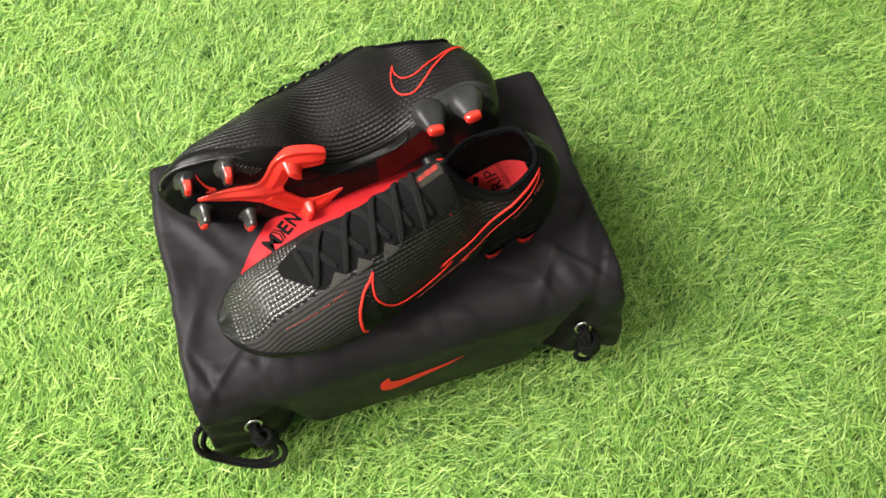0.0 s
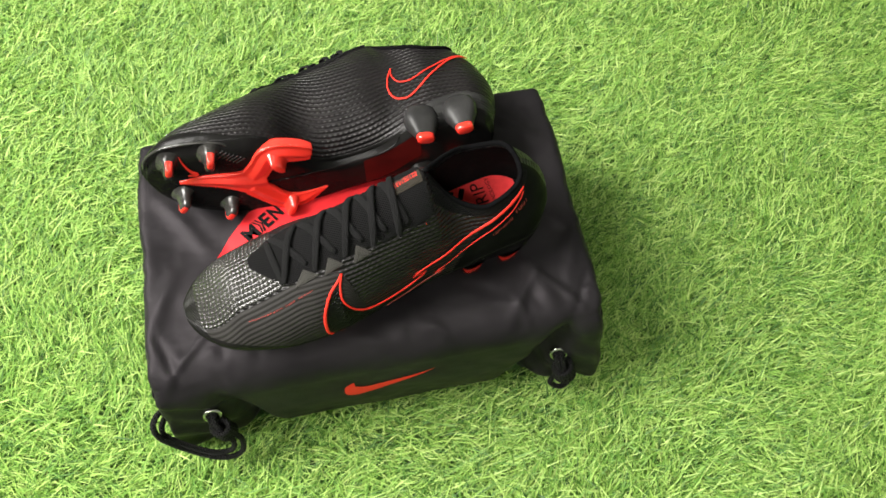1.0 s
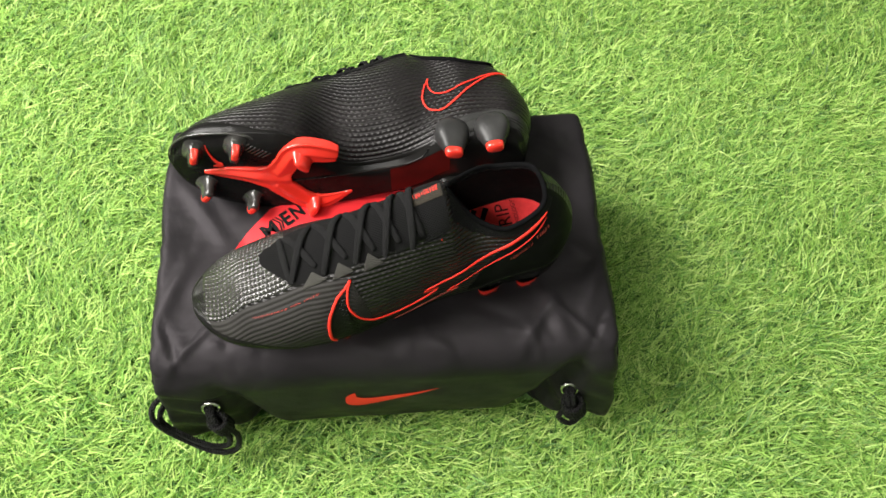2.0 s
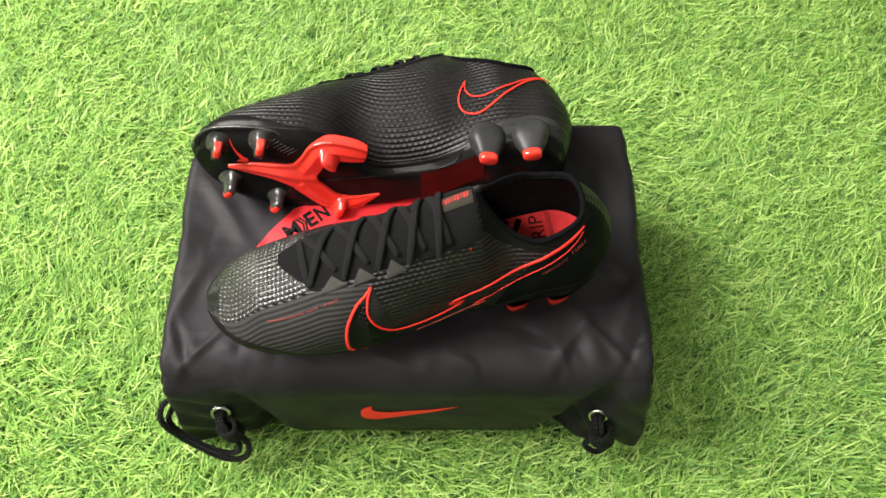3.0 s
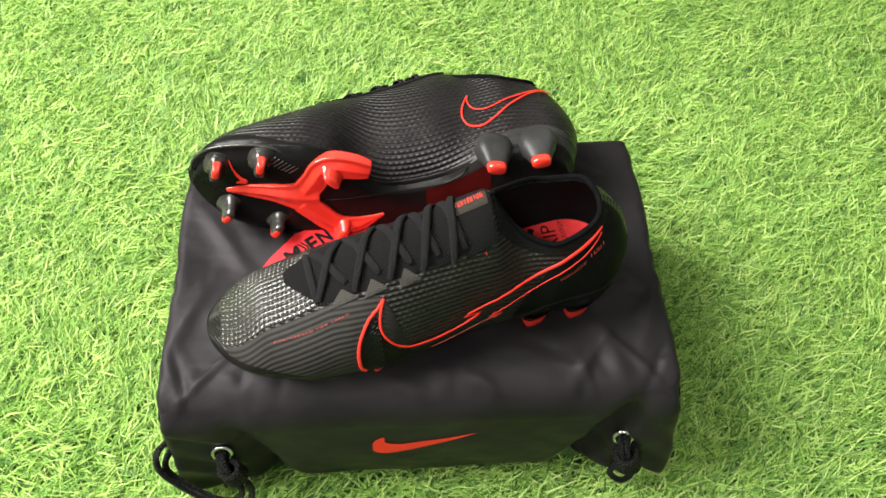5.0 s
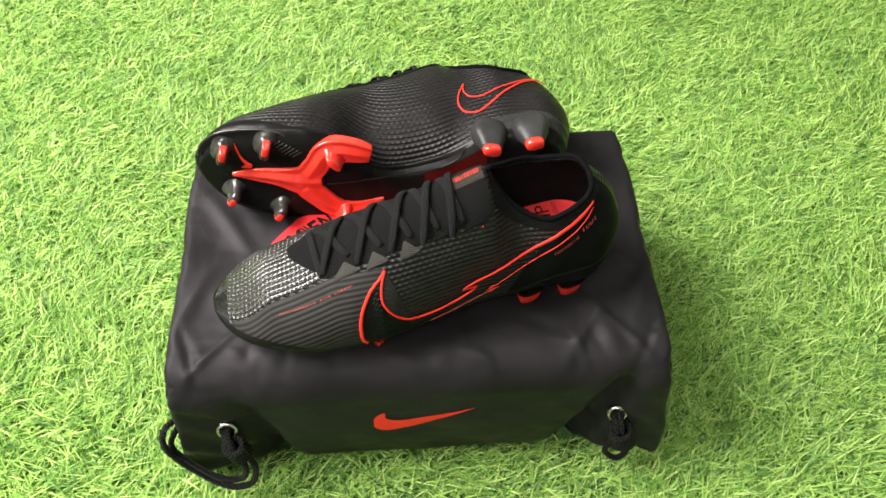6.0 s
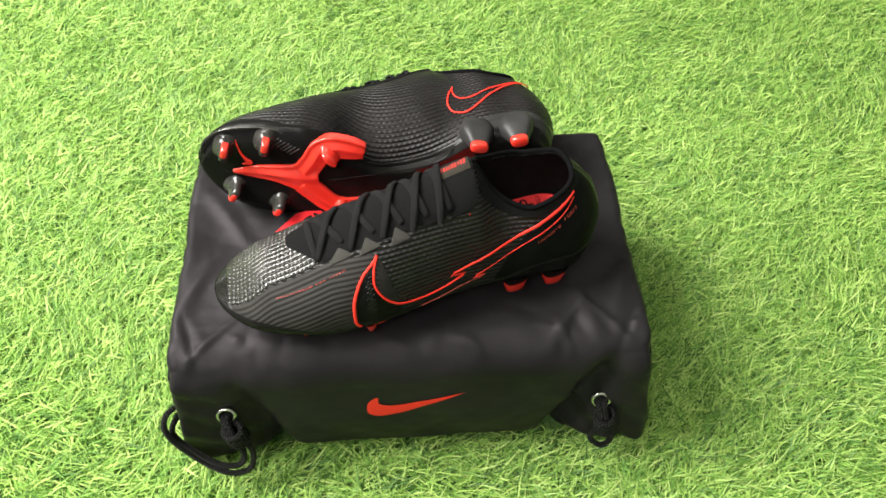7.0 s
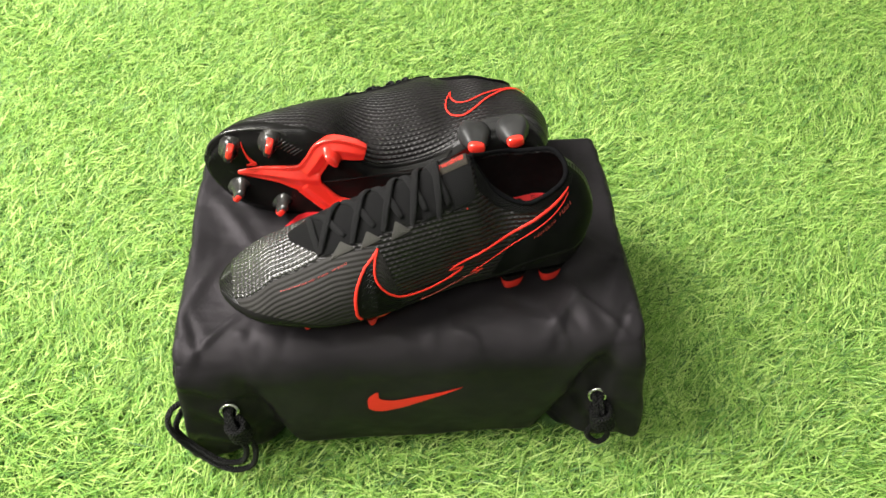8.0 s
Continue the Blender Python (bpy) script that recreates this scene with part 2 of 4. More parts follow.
def turf():
    """Short bent plastic blades in tufts."""
    rng = np.random.default_rng(5)
    step = 0.0066
    gx, gy = np.meshgrid(np.arange(-1.14, 1.14, step), np.arange(-0.5, 1.12, step))
    tufts = np.stack([gx.ravel(), gy.ravel()], 1)
    tufts += rng.uniform(-0.0036, 0.0036, tufts.shape)
    keep = ~((np.abs(tufts[:, 0]) < 0.155) & (tufts[:, 1] > -0.08) & (tufts[:, 1] < 0.088))
    tufts = tufts[keep]
    per = 8
    base = np.repeat(tufts, per, 0)
    n = len(base)
    # neighbouring tufts lean together
    x, y = base[:, 0], base[:, 1]
    lean = 0.55 + 0.45 * np.sin(x * 17 + 2.1 * np.sin(y * 13)) + 0.45 * np.cos(y * 21 + 1.3 * np.sin(x * 25))
    ang = lean + rng.normal(0, 0.75, n) + np.pi * (rng.uniform(0, 1, n) < 0.22)
    base = base + rng.normal(0, 0.0022, base.shape)
    height = rng.uniform(0.013, 0.024, n)
    reach = height * rng.uniform(0.5, 1.7, n)
    width = rng.uniform(0.0009, 0.0016, n)
    way = np.stack([np.cos(ang), np.sin(ang)], 1)
    turn = ang + np.pi / 2 + rng.normal(0, 0.6, n)
    side = np.stack([np.cos(turn), np.sin(turn), rng.normal(0, 0.3, n)], 1)
    side = unit(side) * width[:, None] / 2
    verts = np.zeros((n, 5, 3))
    bend = rng.normal(0, 0.35, n)
    for k, (u, w) in enumerate(((0.0, 0.9), (0.6, 1.0), (1.0, 0.0))):
        c = np.zeros((n, 3))
        c[:, :2] = base + way * (reach * u ** 1.7)[:, None] + np.stack([-way[:, 1], way[:, 0]], 1) * (reach * bend * u ** 2)[:, None]
        c[:, 2] = height * (u - 0.25 * u ** 3) + 0.001
        if k < 2:
            verts[:, 2 * k], verts[:, 2 * k + 1] = c - side * w, c + side * w
        else:
            verts[:, 4] = c
    inside = (np.abs(verts[:, :, 0]) < 0.17) & (verts[:, :, 1] > -0.096) & (verts[:, :, 1] < 0.103)
    verts = verts[~inside.any(1)]
    n = len(verts)
    off = (np.arange(n) * 5)[:, None]
    quads = off + np.array([0, 1, 3, 2])
    tris = off + np.array([2, 3, 4])
    me = bpy.data.meshes.new("turf")
    me.vertices.add(n * 5)
    me.vertices.foreach_set("co", verts.reshape(-1).astype(np.float32))
    loops = np.concatenate([quads.reshape(-1), tris.reshape(-1)]).astype(np.int32)
    starts = np.concatenate([np.arange(n) * 4, n * 4 + np.arange(n) * 3]).astype(np.int32)
    me.loops.add(len(loops))
    me.loops.foreach_set("vertex_index", loops)
    me.polygons.add(len(starts))
    me.polygons.foreach_set("loop_start", starts)
    me.polygons.foreach_set("use_smooth", np.ones(len(starts), bool))
    me.update(calc_edges=True)
    me.materials.append(M_GRASS)
    return tagged(new("artificial_grass", me), "bright green artificial grass with curled plastic blades", "artificial grass", kind="stuff")


turf()


# ---------------------------------------------------------------- the drawstring bag over its box
BX0, BX1, BY0, BY1, BZ0, BZ1 = -0.175, 0.176, -0.108, 0.114, 0.006, 0.155
BR = 0.007


FOLDS = [(0.118, -0.03, 0.14, -0.1, 0.006, 0.0035), (0.1, -0.098, 0.135, -0.05, 0.005, 0.003), (0.15, -0.075, 0.172, -0.02, 0.006, 0.003), (0.155, 0.0, 0.135, 0.06, 0.007, 0.0025),
         (-0.165, 0.07, -0.12, 0.0, 0.006, 0.003), (-0.145, 0.0, -0.172, -0.06, 0.006, 0.003), (-0.125, 0.045, -0.165, 0.1, 0.005, 0.003), (-0.14, -0.03, -0.1, -0.05, 0.007, -0.002),
         (-0.02, -0.085, 0.005, -0.1, 0.005, 0.0025), (0.03, -0.085, 0.06, -0.1, 0.005, 0.0025), (0.07, -0.06, 0.1, -0.075, 0.006, -0.002), (0.16, 0.06, 0.12, 0.1, 0.006, 0.0025),
         (0.125, -0.055, 0.165, -0.102, 0.0028, 0.0026), (0.105, -0.07, 0.118, -0.108, 0.0024, 0.0018), (0.15, -0.104, 0.172, -0.06, 0.0026, -0.002), (0.14, 0.0, 0.168, -0.03, 0.0026, 0.0016),
         (-0.125, -0.06, -0.165, -0.102, 0.0028, 0.0024), (-0.15, -0.1, -0.17, -0.05, 0.0026, -0.002), (0.02, -0.07, 0.012, -0.107, 0.0024, 0.0014), (0.045, -0.08, 0.06, -0.108, 0.0024, -0.0013)]

for k in range(26):
    # short crumples, most of them near the two ends of the box
    fx = random.choice((-1, 1)) * (0.172 - 0.06 * random.random() ** 1.5)
    fy, turn, run = random.uniform(-0.095, 0.1), random.uniform(0, math.pi), random.uniform(0.012, 0.035)
    FOLDS.append((fx, fy, fx + run * math.cos(turn), fy + run * math.sin(turn), random.uniform(0.0022, 0.0045), random.choice((-1, 1)) * random.uniform(0.0004, 0.0011)))

for k in range(30):
    # and smaller ones along the rolled front edge
    fx, fy, turn, run = random.uniform(-0.16, 0.16), random.uniform(-0.108, -0.07), random.uniform(-0.5, 0.5) + random.choice((0, 1.6)), random.uniform(0.012, 0.03)
    FOLDS.append((fx, fy, fx + run * math.cos(turn), fy + run * math.sin(turn), random.uniform(0.002, 0.004), random.choice((-1, 1)) * random.uniform(0.0005, 0.0013)))


def bag_shape(p):
    """Pushes the points of a rounded box about, as slack nylon lies."""
    x, y, z = p[:, 0].copy(), p[:, 1].copy(), p[:, 2].copy()
    # a soft roll along the upper front edge
    roll = 0.03
    a, b = np.clip((z - (BZ1 - roll)) / roll, 0, 1), np.clip((BY0 + roll - y) / roll, 0, 1)
    both = (a > 0) & (b > 0)
    inner = np.clip((np.minimum(x - BX0, BX1 - x)) / BR, 0, 1)
    k = np.where(both, (np.maximum(a, b) * (1 - inner) + inner) / np.maximum(np.hypot(a, b), 1e-6), 1.0)
    z = np.where(both, BZ1 - roll + a * k * roll, z)
    y = np.where(both, BY0 + roll - b * k * roll, y)
    h = (z - BZ0) / (BZ1 - BZ0)
    # the top sags a little between the edges, with long soft folds
    ease = lambda t: np.clip(t, 0, 1) ** 2 * (3 - 2 * np.clip(t, 0, 1))
    top = ease((h - 0.9) / 0.1) * ease((y - BY0 - roll * 0.6) / 0.05) * ease((BY1 - y) / 0.03) * ease((0.176 - np.abs(x)) / 0.03)
    z -= top * 0.0022 * (1 + np.sin(x * 31 + 2 * np.sin(y * 19)) * np.cos(y * 27 + x * 9))
    z += top * 0.0012 * np.sin((x * 0.6 + y) * 95 + 3 * np.sin(x * 22))
    # creases, each a line with a width and a height
    for x0, y0, x1, y1, wide, high in FOLDS:
        d = np.array((x1 - x0, y1 - y0))
        t = np.clip(((x - x0) * d[0] + (y - y0) * d[1]) / (d @ d), -0.2, 1.2)
        gap = ((x - x0) * d[1] - (y - y0) * d[0]) / np.linalg.norm(d)
        z += ease((h - 0.75) / 0.2) * high * np.exp(-(gap / wide) ** 2) * np.sin(np.pi * np.clip((t + 0.2) / 1.4, 0, 1)) ** 2
    # the front cloth swells and tucks in under the box
    front = np.clip((-y - 0.06) / 0.045, 0, 1)
    y -= front * 0.005 * np.sin(np.pi * np.clip(h * 1.15, 0, 1)) ** 2 * (1 - (x / 0.19) ** 2)
    y -= front * 0.0008 * np.sin(x * 70 + 9 * h) * np.sin(np.pi * np.clip(h * 1.15, 0, 1))
    y += front * 0.016 * np.clip((0.17 - h) / 0.17, 0, 1) ** 1.5
    # a slanting crease at one front corner, the cloth below it drawn in
    line = 0.66 + (-x - 0.12) * 4.0
    y += 0.003 * ease((-x - 0.095) / 0.04) * front * ease((line - h) / 0.09)
    # ears at the two lower front corners
    for sx, ex, ey, deep, wide in ((-1, 0.012, 0.014, 0.014, 0.01), (1, 0.014, 0.016, 0.016, 0.011)):
        cx = np.clip((sx * x - 0.105) / 0.066, 0, 1) ** 1.5
        low = np.clip(1.05 - h * 1.15, 0, 1) ** 0.8
        k = cx * front * low
        x += sx * ex * k
        y -= ey * k
        # a vertical fold beside each ear
        lift, reach = (0.045, 0.35) if sx > 0 else (0.025, 0.6)
        fold = np.exp(-((sx * x - 0.108 - lift * h) / wide) ** 2) * front * ease((1.0 - h) / reach)
        y += deep * fold
        pucker = np.exp(-((sx * x - 0.15) / 0.03) ** 2) * front * np.clip(1 - h, 0, 1)
        y += 0.0035 * pucker * np.sin(h * 24 + x * 140)
    # side cloth ripples
    side = np.clip((np.abs(x) - 0.15) / 0.02, 0, 1)
    x += np.sign(x) * side * 0.002 * np.sin(y * 55 + h * 5) * (1 - h * 0.6)
    x += np.sign(x) * side * 0.0006 * np.sin(y * 150 + 3 * np.sin(y * 61) + h * 7)
    return np.stack([x, y, z], 1)


def bag():
    root = empty("drawstring_bag", pose(0, 0, BZ0), label="black nylon drawstring bag pulled over a box on grass", category="bag")
    bm = bmesh.new()
    bmesh.ops.create_cube(bm, size=2.0)
    bmesh.ops.subdivide_edges(bm, edges=bm.edges[:], cuts=110, use_grid_fill=True)
    P = np.array([v.co for v in bm.verts])
    half = np.array([(BX1 - BX0) / 2, (BY1 - BY0) / 2, (BZ1 - BZ0) / 2])
    mid = np.array([(BX1 + BX0) / 2, (BY1 + BY0) / 2, (BZ1 + BZ0) / 2])
    # crowd the rows towards the edges
    P = np.sign(P) * np.abs(P) ** 0.8 * half
    core = np.clip(P, -(half - BR), half - BR)
    P = core + unit(P - core + 1e-9) * BR * (np.linalg.norm(P - core, axis=1, keepdims=True) > 1e-7) + mid
    P = bag_shape(P)
    for v, c in zip(bm.verts, P):
        v.co = c - np.array((0, 0, BZ0))
    body = part("bag_cloth", bm, M_BAG, root)
    return root, body


BAG, BAG_CLOTH = bag()


def bag_hit(x, z):
    """The bag's front at x and height z: place and outward normal."""
    ok, place, normal, _ = BAG_CLOTH.ray_cast((x, -0.5, z - BZ0), (0, 1, 0))
    return (place + Vector((0, 0, BZ0)), normal) if ok else (Vector((x, BY0, z)), Vector((0, -1, 0)))


# ---------------------------------------------------------------- football boots
# A boot in its own space, millimetres: x from the heel to the toe, lat to the outer side, z up from the stud tips.
LEN = 274.0


def table(*pairs, soft=5.0):
    xs = np.arange(-40.0, LEN + 41.0)
    ys = np.interp(xs, [p[0] for p in pairs], [p[1] for p in pairs])
    k = np.exp(-0.5 * (np.arange(-20, 21) / soft) ** 2)
    ys = np.convolve(np.pad(ys, 20, mode="edge"), k / k.sum(), "valid")
    return lambda x: np.interp(x, xs, ys)


W_LAT = table((0, 28), (30, 31), (60, 30), (100, 32), (130, 37), (160, 43), (185, 46), (210, 45), (235, 39), (255, 31), (274, 25))
W_MED = table((0, 28), (30, 29), (52, 27), (66, 21), (82, 10), (98, 3), (116, -1), (134, -2), (146, 1), (158, 13), (172, 31), (190, 39), (215, 40), (240, 37), (260, 31), (274, 24))
C_LOW = table((0, 0), (200, 0), (245, -3), (274, -6))
C_TOP = table((0, -2), (44, -3), (90, -4), (200, -5), (250, -6), (274, -6))
Z_LOW = table((0, 22), (60, 22), (110, 22), (160, 20), (205, 21), (245, 25), (274, 31))
Z_RIDGE = table((86, 113), (100, 108), (116, 103), (138, 96), (158, 89), (178, 81), (200, 71), (220, 62), (240, 54), (252, 46), (262, 40), (270, 36), (274, 31), soft=3.0)
Z_COLLAR = table((-10, 95), (4, 95), (12, 93), (24, 88), (38, 83), (52, 79), (63, 81), (74, 87), (82, 100), (87, 113), soft=3.0)
Z_COLLAR_IN = table((-10, 95), (4, 95), (14, 93), (28, 90), (45, 88), (60, 93), (74, 101), (82, 108), (87, 113), soft=4.0)
W_IN = table((0, 28), (30, 29), (60, 27), (85, 29), (105, 30), (130, 30), (160, 33), (190, 39), (215, 40), (240, 37), (260, 31), (274, 24))
BULGE_IN = table((0, 5), (40, 4), (60, 6), (76, 20), (95, 40), (132, 40), (150, 28), (168, 14), (200, 5), (274, 3), soft=10.0)
BULGE = table((0, 5), (40, 4), (90, 4), (150, 5), (200, 5), (274, 3))
LEAN = table((0, 0.6), (30, 0.58), (60, 0.74), (95, 1.05), (150, 1.0), (274, 1.0), soft=8.0)
W_BED = table((0, 28), (30, 29), (56, 27), (75, 23), (90, 18), (110, 15), (134, 15), (150, 20), (166, 30), (190, 39), (215, 40))


def round_end(x):
    heel = np.sqrt(np.clip(1 - (np.clip(26 - x, 0, 26) / 26) ** 2, 0, 1))
    toe = np.sqrt(np.clip(1 - (np.clip(x - (LEN - 28), 0, 28) / 28) ** 2, 0, 1))
    return heel * toe


def skin(x, s, side):
    """The boot's skin: x along, s from the sole's edge (0) to the ridge or collar (1), side +1 outer, -1 inner."""
    x, s = np.broadcast_arrays(np.asarray(x, float), np.asarray(s, float))
    r = round_end(x)
    w = np.where(side > 0, W_LAT(x), -W_MED(x))
    yb = C_LOW(x) + (w - C_LOW(x)) * r
    opening = np.where(x > 44, np.clip(1 - ((x - 44.0) / 42.5) ** 2, 0, 1) ** 1.25, np.clip(1 - np.abs((x - 44.0) / 42.5) ** 2.4, 0, 1) ** 0.5)
    yt = C_TOP(x) + side * np.interp(x, (0, 30, 50), (19.5, 21.5, 24.0)) * opening
    zb = Z_LOW(x)
    zt = np.where(x < 87, Z_COLLAR(x) if side > 0 else Z_COLLAR_IN(x), Z_RIDGE(x))
    h = zt - zb
    shut = np.clip((x - 40) / 62, 0, 1)
    shut = shut * shut * (3 - 2 * shut)
    swell = BULGE(x) if side > 0 else BULGE_IN(x)
    p1y, p1z = yb + side * swell * r, zb + h * np.clip(0.46 - 0.08 * shut - np.clip(swell - 8, 0, 40) * 0.009, 0.02, 1)
    p2y = (1 - shut) * (yt + side * 6.0 * r) + shut * (C_TOP(x) + 0.7 * ((yb if side > 0 else C_LOW(x) + (-W_IN(x) - C_LOW(x)) * r) - C_TOP(x)))
    p2z = (1 - shut) * (zt - 0.3 * h) + shut * (zt - 0.015 * h)
    a, b, c, d = (1 - s) ** 3, 3 * s * (1 - s) ** 2, 3 * s * s * (1 - s), s ** 3
    y = a * yb + b * p1y + c * p2y + d * yt
    z = a * zb + b * p1z + c * p2z + d * zt
    near = np.exp(-np.clip(x, 0, None) / 26.0)
    xx = x + near * (4.0 * np.clip((z - 40) / 45, 0, 2) ** 2 + 19.0 * np.clip((z - 72) / 27, 0, 1.2) ** 2 - 6.5 * np.exp(-((z - 54) / 19) ** 2) + 5.0 * np.clip((36 - z) / 20, 0, 1) ** 2)
    far = np.exp(-np.clip(LEN - x, 0, None) / 14.0)
    xx = xx - far * 3.0 * np.clip((30 - z) / 8, 0, 1)
    return np.stack([xx, y, z], -1)


def skin_normal(x, s, side):
    x, s = np.broadcast_arrays(np.asarray(x, float), np.asarray(s, float))
    xc, sc = np.clip(x, 1.5, LEN - 1.5), np.clip(s, 0.01, 0.985)
    dx = skin(xc + 1, sc, side) - skin(xc - 1, sc, side)
    ds = skin(xc, sc + 0.01, side) - skin(xc, sc - 0.01, side)
    return unit(np.cross(ds, dx)) * (1 if side > 0 else -1)


def over(x, w, off=0.0):
    """Across the boot: w = +1 the outer sole edge, 0 the ridge, -1 the inner sole edge."""
    x, w = np.broadcast_arrays(np.asarray(x, float), np.asarray(w, float))
    s = 1 - np.abs(w)
    out = w >= 0
    P = np.where(out[..., None], skin(x, s, 1), skin(x, s, -1))
    N = np.where(out[..., None], skin_normal(x, s, 1), skin_normal(x, s, -1))
    return P + N * np.asarray(off)[..., None] if np.ndim(off) else P + N * off, N


def w_at(x, z, side):
    """The w at which the skin has height z."""
    s = np.linspace(0, 1, 200)
    zz = skin(np.full(200, float(x)), s, side)[:, 2]
    return side * (1 - s[int(np.argmin(np.abs(zz - z)))])


class Boot:
    """hand = +1 a left boot, -1 a right boot (the mirror image)."""

    def __init__(self, m, hand, label, lean=0.0):
        self.hand, self.lean = hand, lean
        self.root = empty("football_boot", m, label=label, category="football boot", group="pair of boots")

    def to(self, P):
        P = np.array(P, float) / 1000
        # the upper is sheared towards its inner side to fit the camera's view
        P[..., 1] -= self.lean * LEAN(P[..., 0] * 1000) * np.clip(P[..., 2] - 0.022, 0, None)
        return P * np.array((1, self.hand, 1))

    def finish(self, name, bm, mat, parent=None, label=""):
        if self.hand < 0:
            bmesh.ops.reverse_faces(bm, faces=bm.faces[:])
        return part(name, bm, mat, parent or self.root, label)

    def patch(self, name, mat, x0, x1, lo, hi, off, nx=60, nw=24, parent=None, label="", thick=0.35):
        """A piece of skin between the lines w = lo(x) and w = hi(x), standing off by a little, with turned-down edges."""
        X = np.linspace(x0, x1, nx)[:, None]
        T = np.linspace(0, 1, nw)[None, :]
        Wd = np.vectorize(lo)(X) * (1 - T) + np.vectorize(hi)(X) * T
        XX = np.broadcast_to(X, Wd.shape)
        O = np.full(Wd.shape, off)
        O[0], O[-1], O[:, 0], O[:, -1] = off - thick, off - thick, off - thick, off - thick
        P, _ = over(XX, Wd, O)
        run = np.concatenate([np.zeros((nx, 1)), np.cumsum(np.linalg.norm(np.diff(P, axis=1), axis=-1), 1)], 1)
        uv = np.stack([XX, run[:, -1:] - run], -1)
        bm, _ = grid_bm(self.to(P), uv, flip=False)
        return self.finish(name, bm, mat, parent, label)

    def band(self, name, mat, xw, width, off=0.5, thick=0.5, n=60, parent=None, label="", smooth=True):
        """A raised line on the skin through (x, w) points."""
        q = smooth_line(xw, n) if smooth else np.asarray(xw, float)
        P, N = over(q[:, 0], q[:, 1], off)
        if np.ndim(width):
            width = np.interp(np.linspace(0, 1, len(q)), np.linspace(0, 1, len(width)), width)
        bm = ribbon_bm(self.to(P), N * np.array((1, self.hand, 1)), np.asarray(width) / 1000, thick / 1000)
        return part(name, bm, mat, parent or self.root, label)


def girth(x, w):
    """Millimetres round the boot from the ridge, nearly."""
    return w * (0.5 * (W_LAT(x) + W_MED(x)) * 0.6 + 0.75 * (np.where(x < 87, Z_COLLAR(x), Z_RIDGE(x)) - Z_LOW(x)))


def sole_low(x, lat):
    """Height of the sole plate's underside."""
    edge = np.maximum(np.where(lat > 0, W_LAT(x), W_MED(x)), 14.0) * np.maximum(round_end(x), 0.05)
    r = np.clip(np.abs(lat) / edge, 0, 1.3)
    return Z_LOW(x) - 6.0 + 5.0 * np.clip((r - 0.72) / 0.28, 0, 1.2) ** 2


def build_upper(b):
    n, k = 170, 44
    u = np.linspace(0, 1, n)
    X = LEN * (0.5 - 0.5 * np.cos(np.pi * u)) * 0.55 + LEN * u * 0.45
    bm = bmesh.new()
    for side in (1, -1):
        S = np.linspace(0, 1, k)[None, :]
        XX, SS = np.broadcast_arrays(X[:, None], S)
        P = skin(XX, SS, side)
        run = np.concatenate([np.zeros((n, 1)), np.cumsum(np.linalg.norm(np.diff(P, axis=1), axis=-1), 1)], 1)
        uv = np.stack([XX, run], -1)
        grid_bm(b.to(P), uv, flip=(side > 0), bm=bm)
    bmesh.ops.remove_doubles(bm, verts=bm.verts[:], dist=0.00025)
    ob = b.finish("upper", bm, M_UPPER, label="ridged black synthetic upper")
    mod = ob.modifiers.new("shell", "SOLIDIFY")
    mod.thickness, mod.offset = 0.0022, -1
    return ob


def build_sole(b):
    n, k = 150, 18
    u = np.linspace(0, 1, n)
    X = (LEN * (0.5 - 0.5 * np.cos(np.pi * u)) * 0.6 + LEN * u * 0.4)[:, None]
    rim = table((0, 0.17), (30, 0.17), (55, 0.12), (74, 0.04), (90, 0.03), (200, 0.03), (222, 0.14), (245, 0.3), (274, 0.5), soft=4)
    rows = []
    for side in (1, -1):
        T = np.linspace(1, 0, 8)[None, :]
        S = rim(X) * T
        off = 0.9 * (1 - 0.8 * T ** 4)
        P = skin(np.broadcast_to(X, S.shape), S, side) + skin_normal(np.broadcast_to(X, S.shape), S, side) * off[..., None]
        rows.append(P)
    wide = np.linspace(1, -1, k)[None, :]
    r = round_end(X)
    Y = (W_LAT(X) * (1 + wide) - W_MED(X) * (1 - wide)) / 2 * r + C_LOW(X) * (1 - r)
    Z = np.broadcast_to(Z_LOW(X) - 6.0, Y.shape) + 5.0 * np.clip((np.abs(wide) - 0.72) / 0.28, 0, 1.2) ** 2
    shift = np.exp(-X / 26.0) * 5.0 - np.exp(-(LEN - X) / 14.0) * 3.0
    B = np.stack([np.broadcast_to(X + shift, Y.shape), Y, Z], -1)
    P = np.concatenate([rows[0], B, rows[1][:, ::-1]], 1)
    bm, _ = grid_bm(b.to(P), flip=True)
    return b.finish("sole_plate", bm, M_SOLE, label="glossy black moulded sole plate")


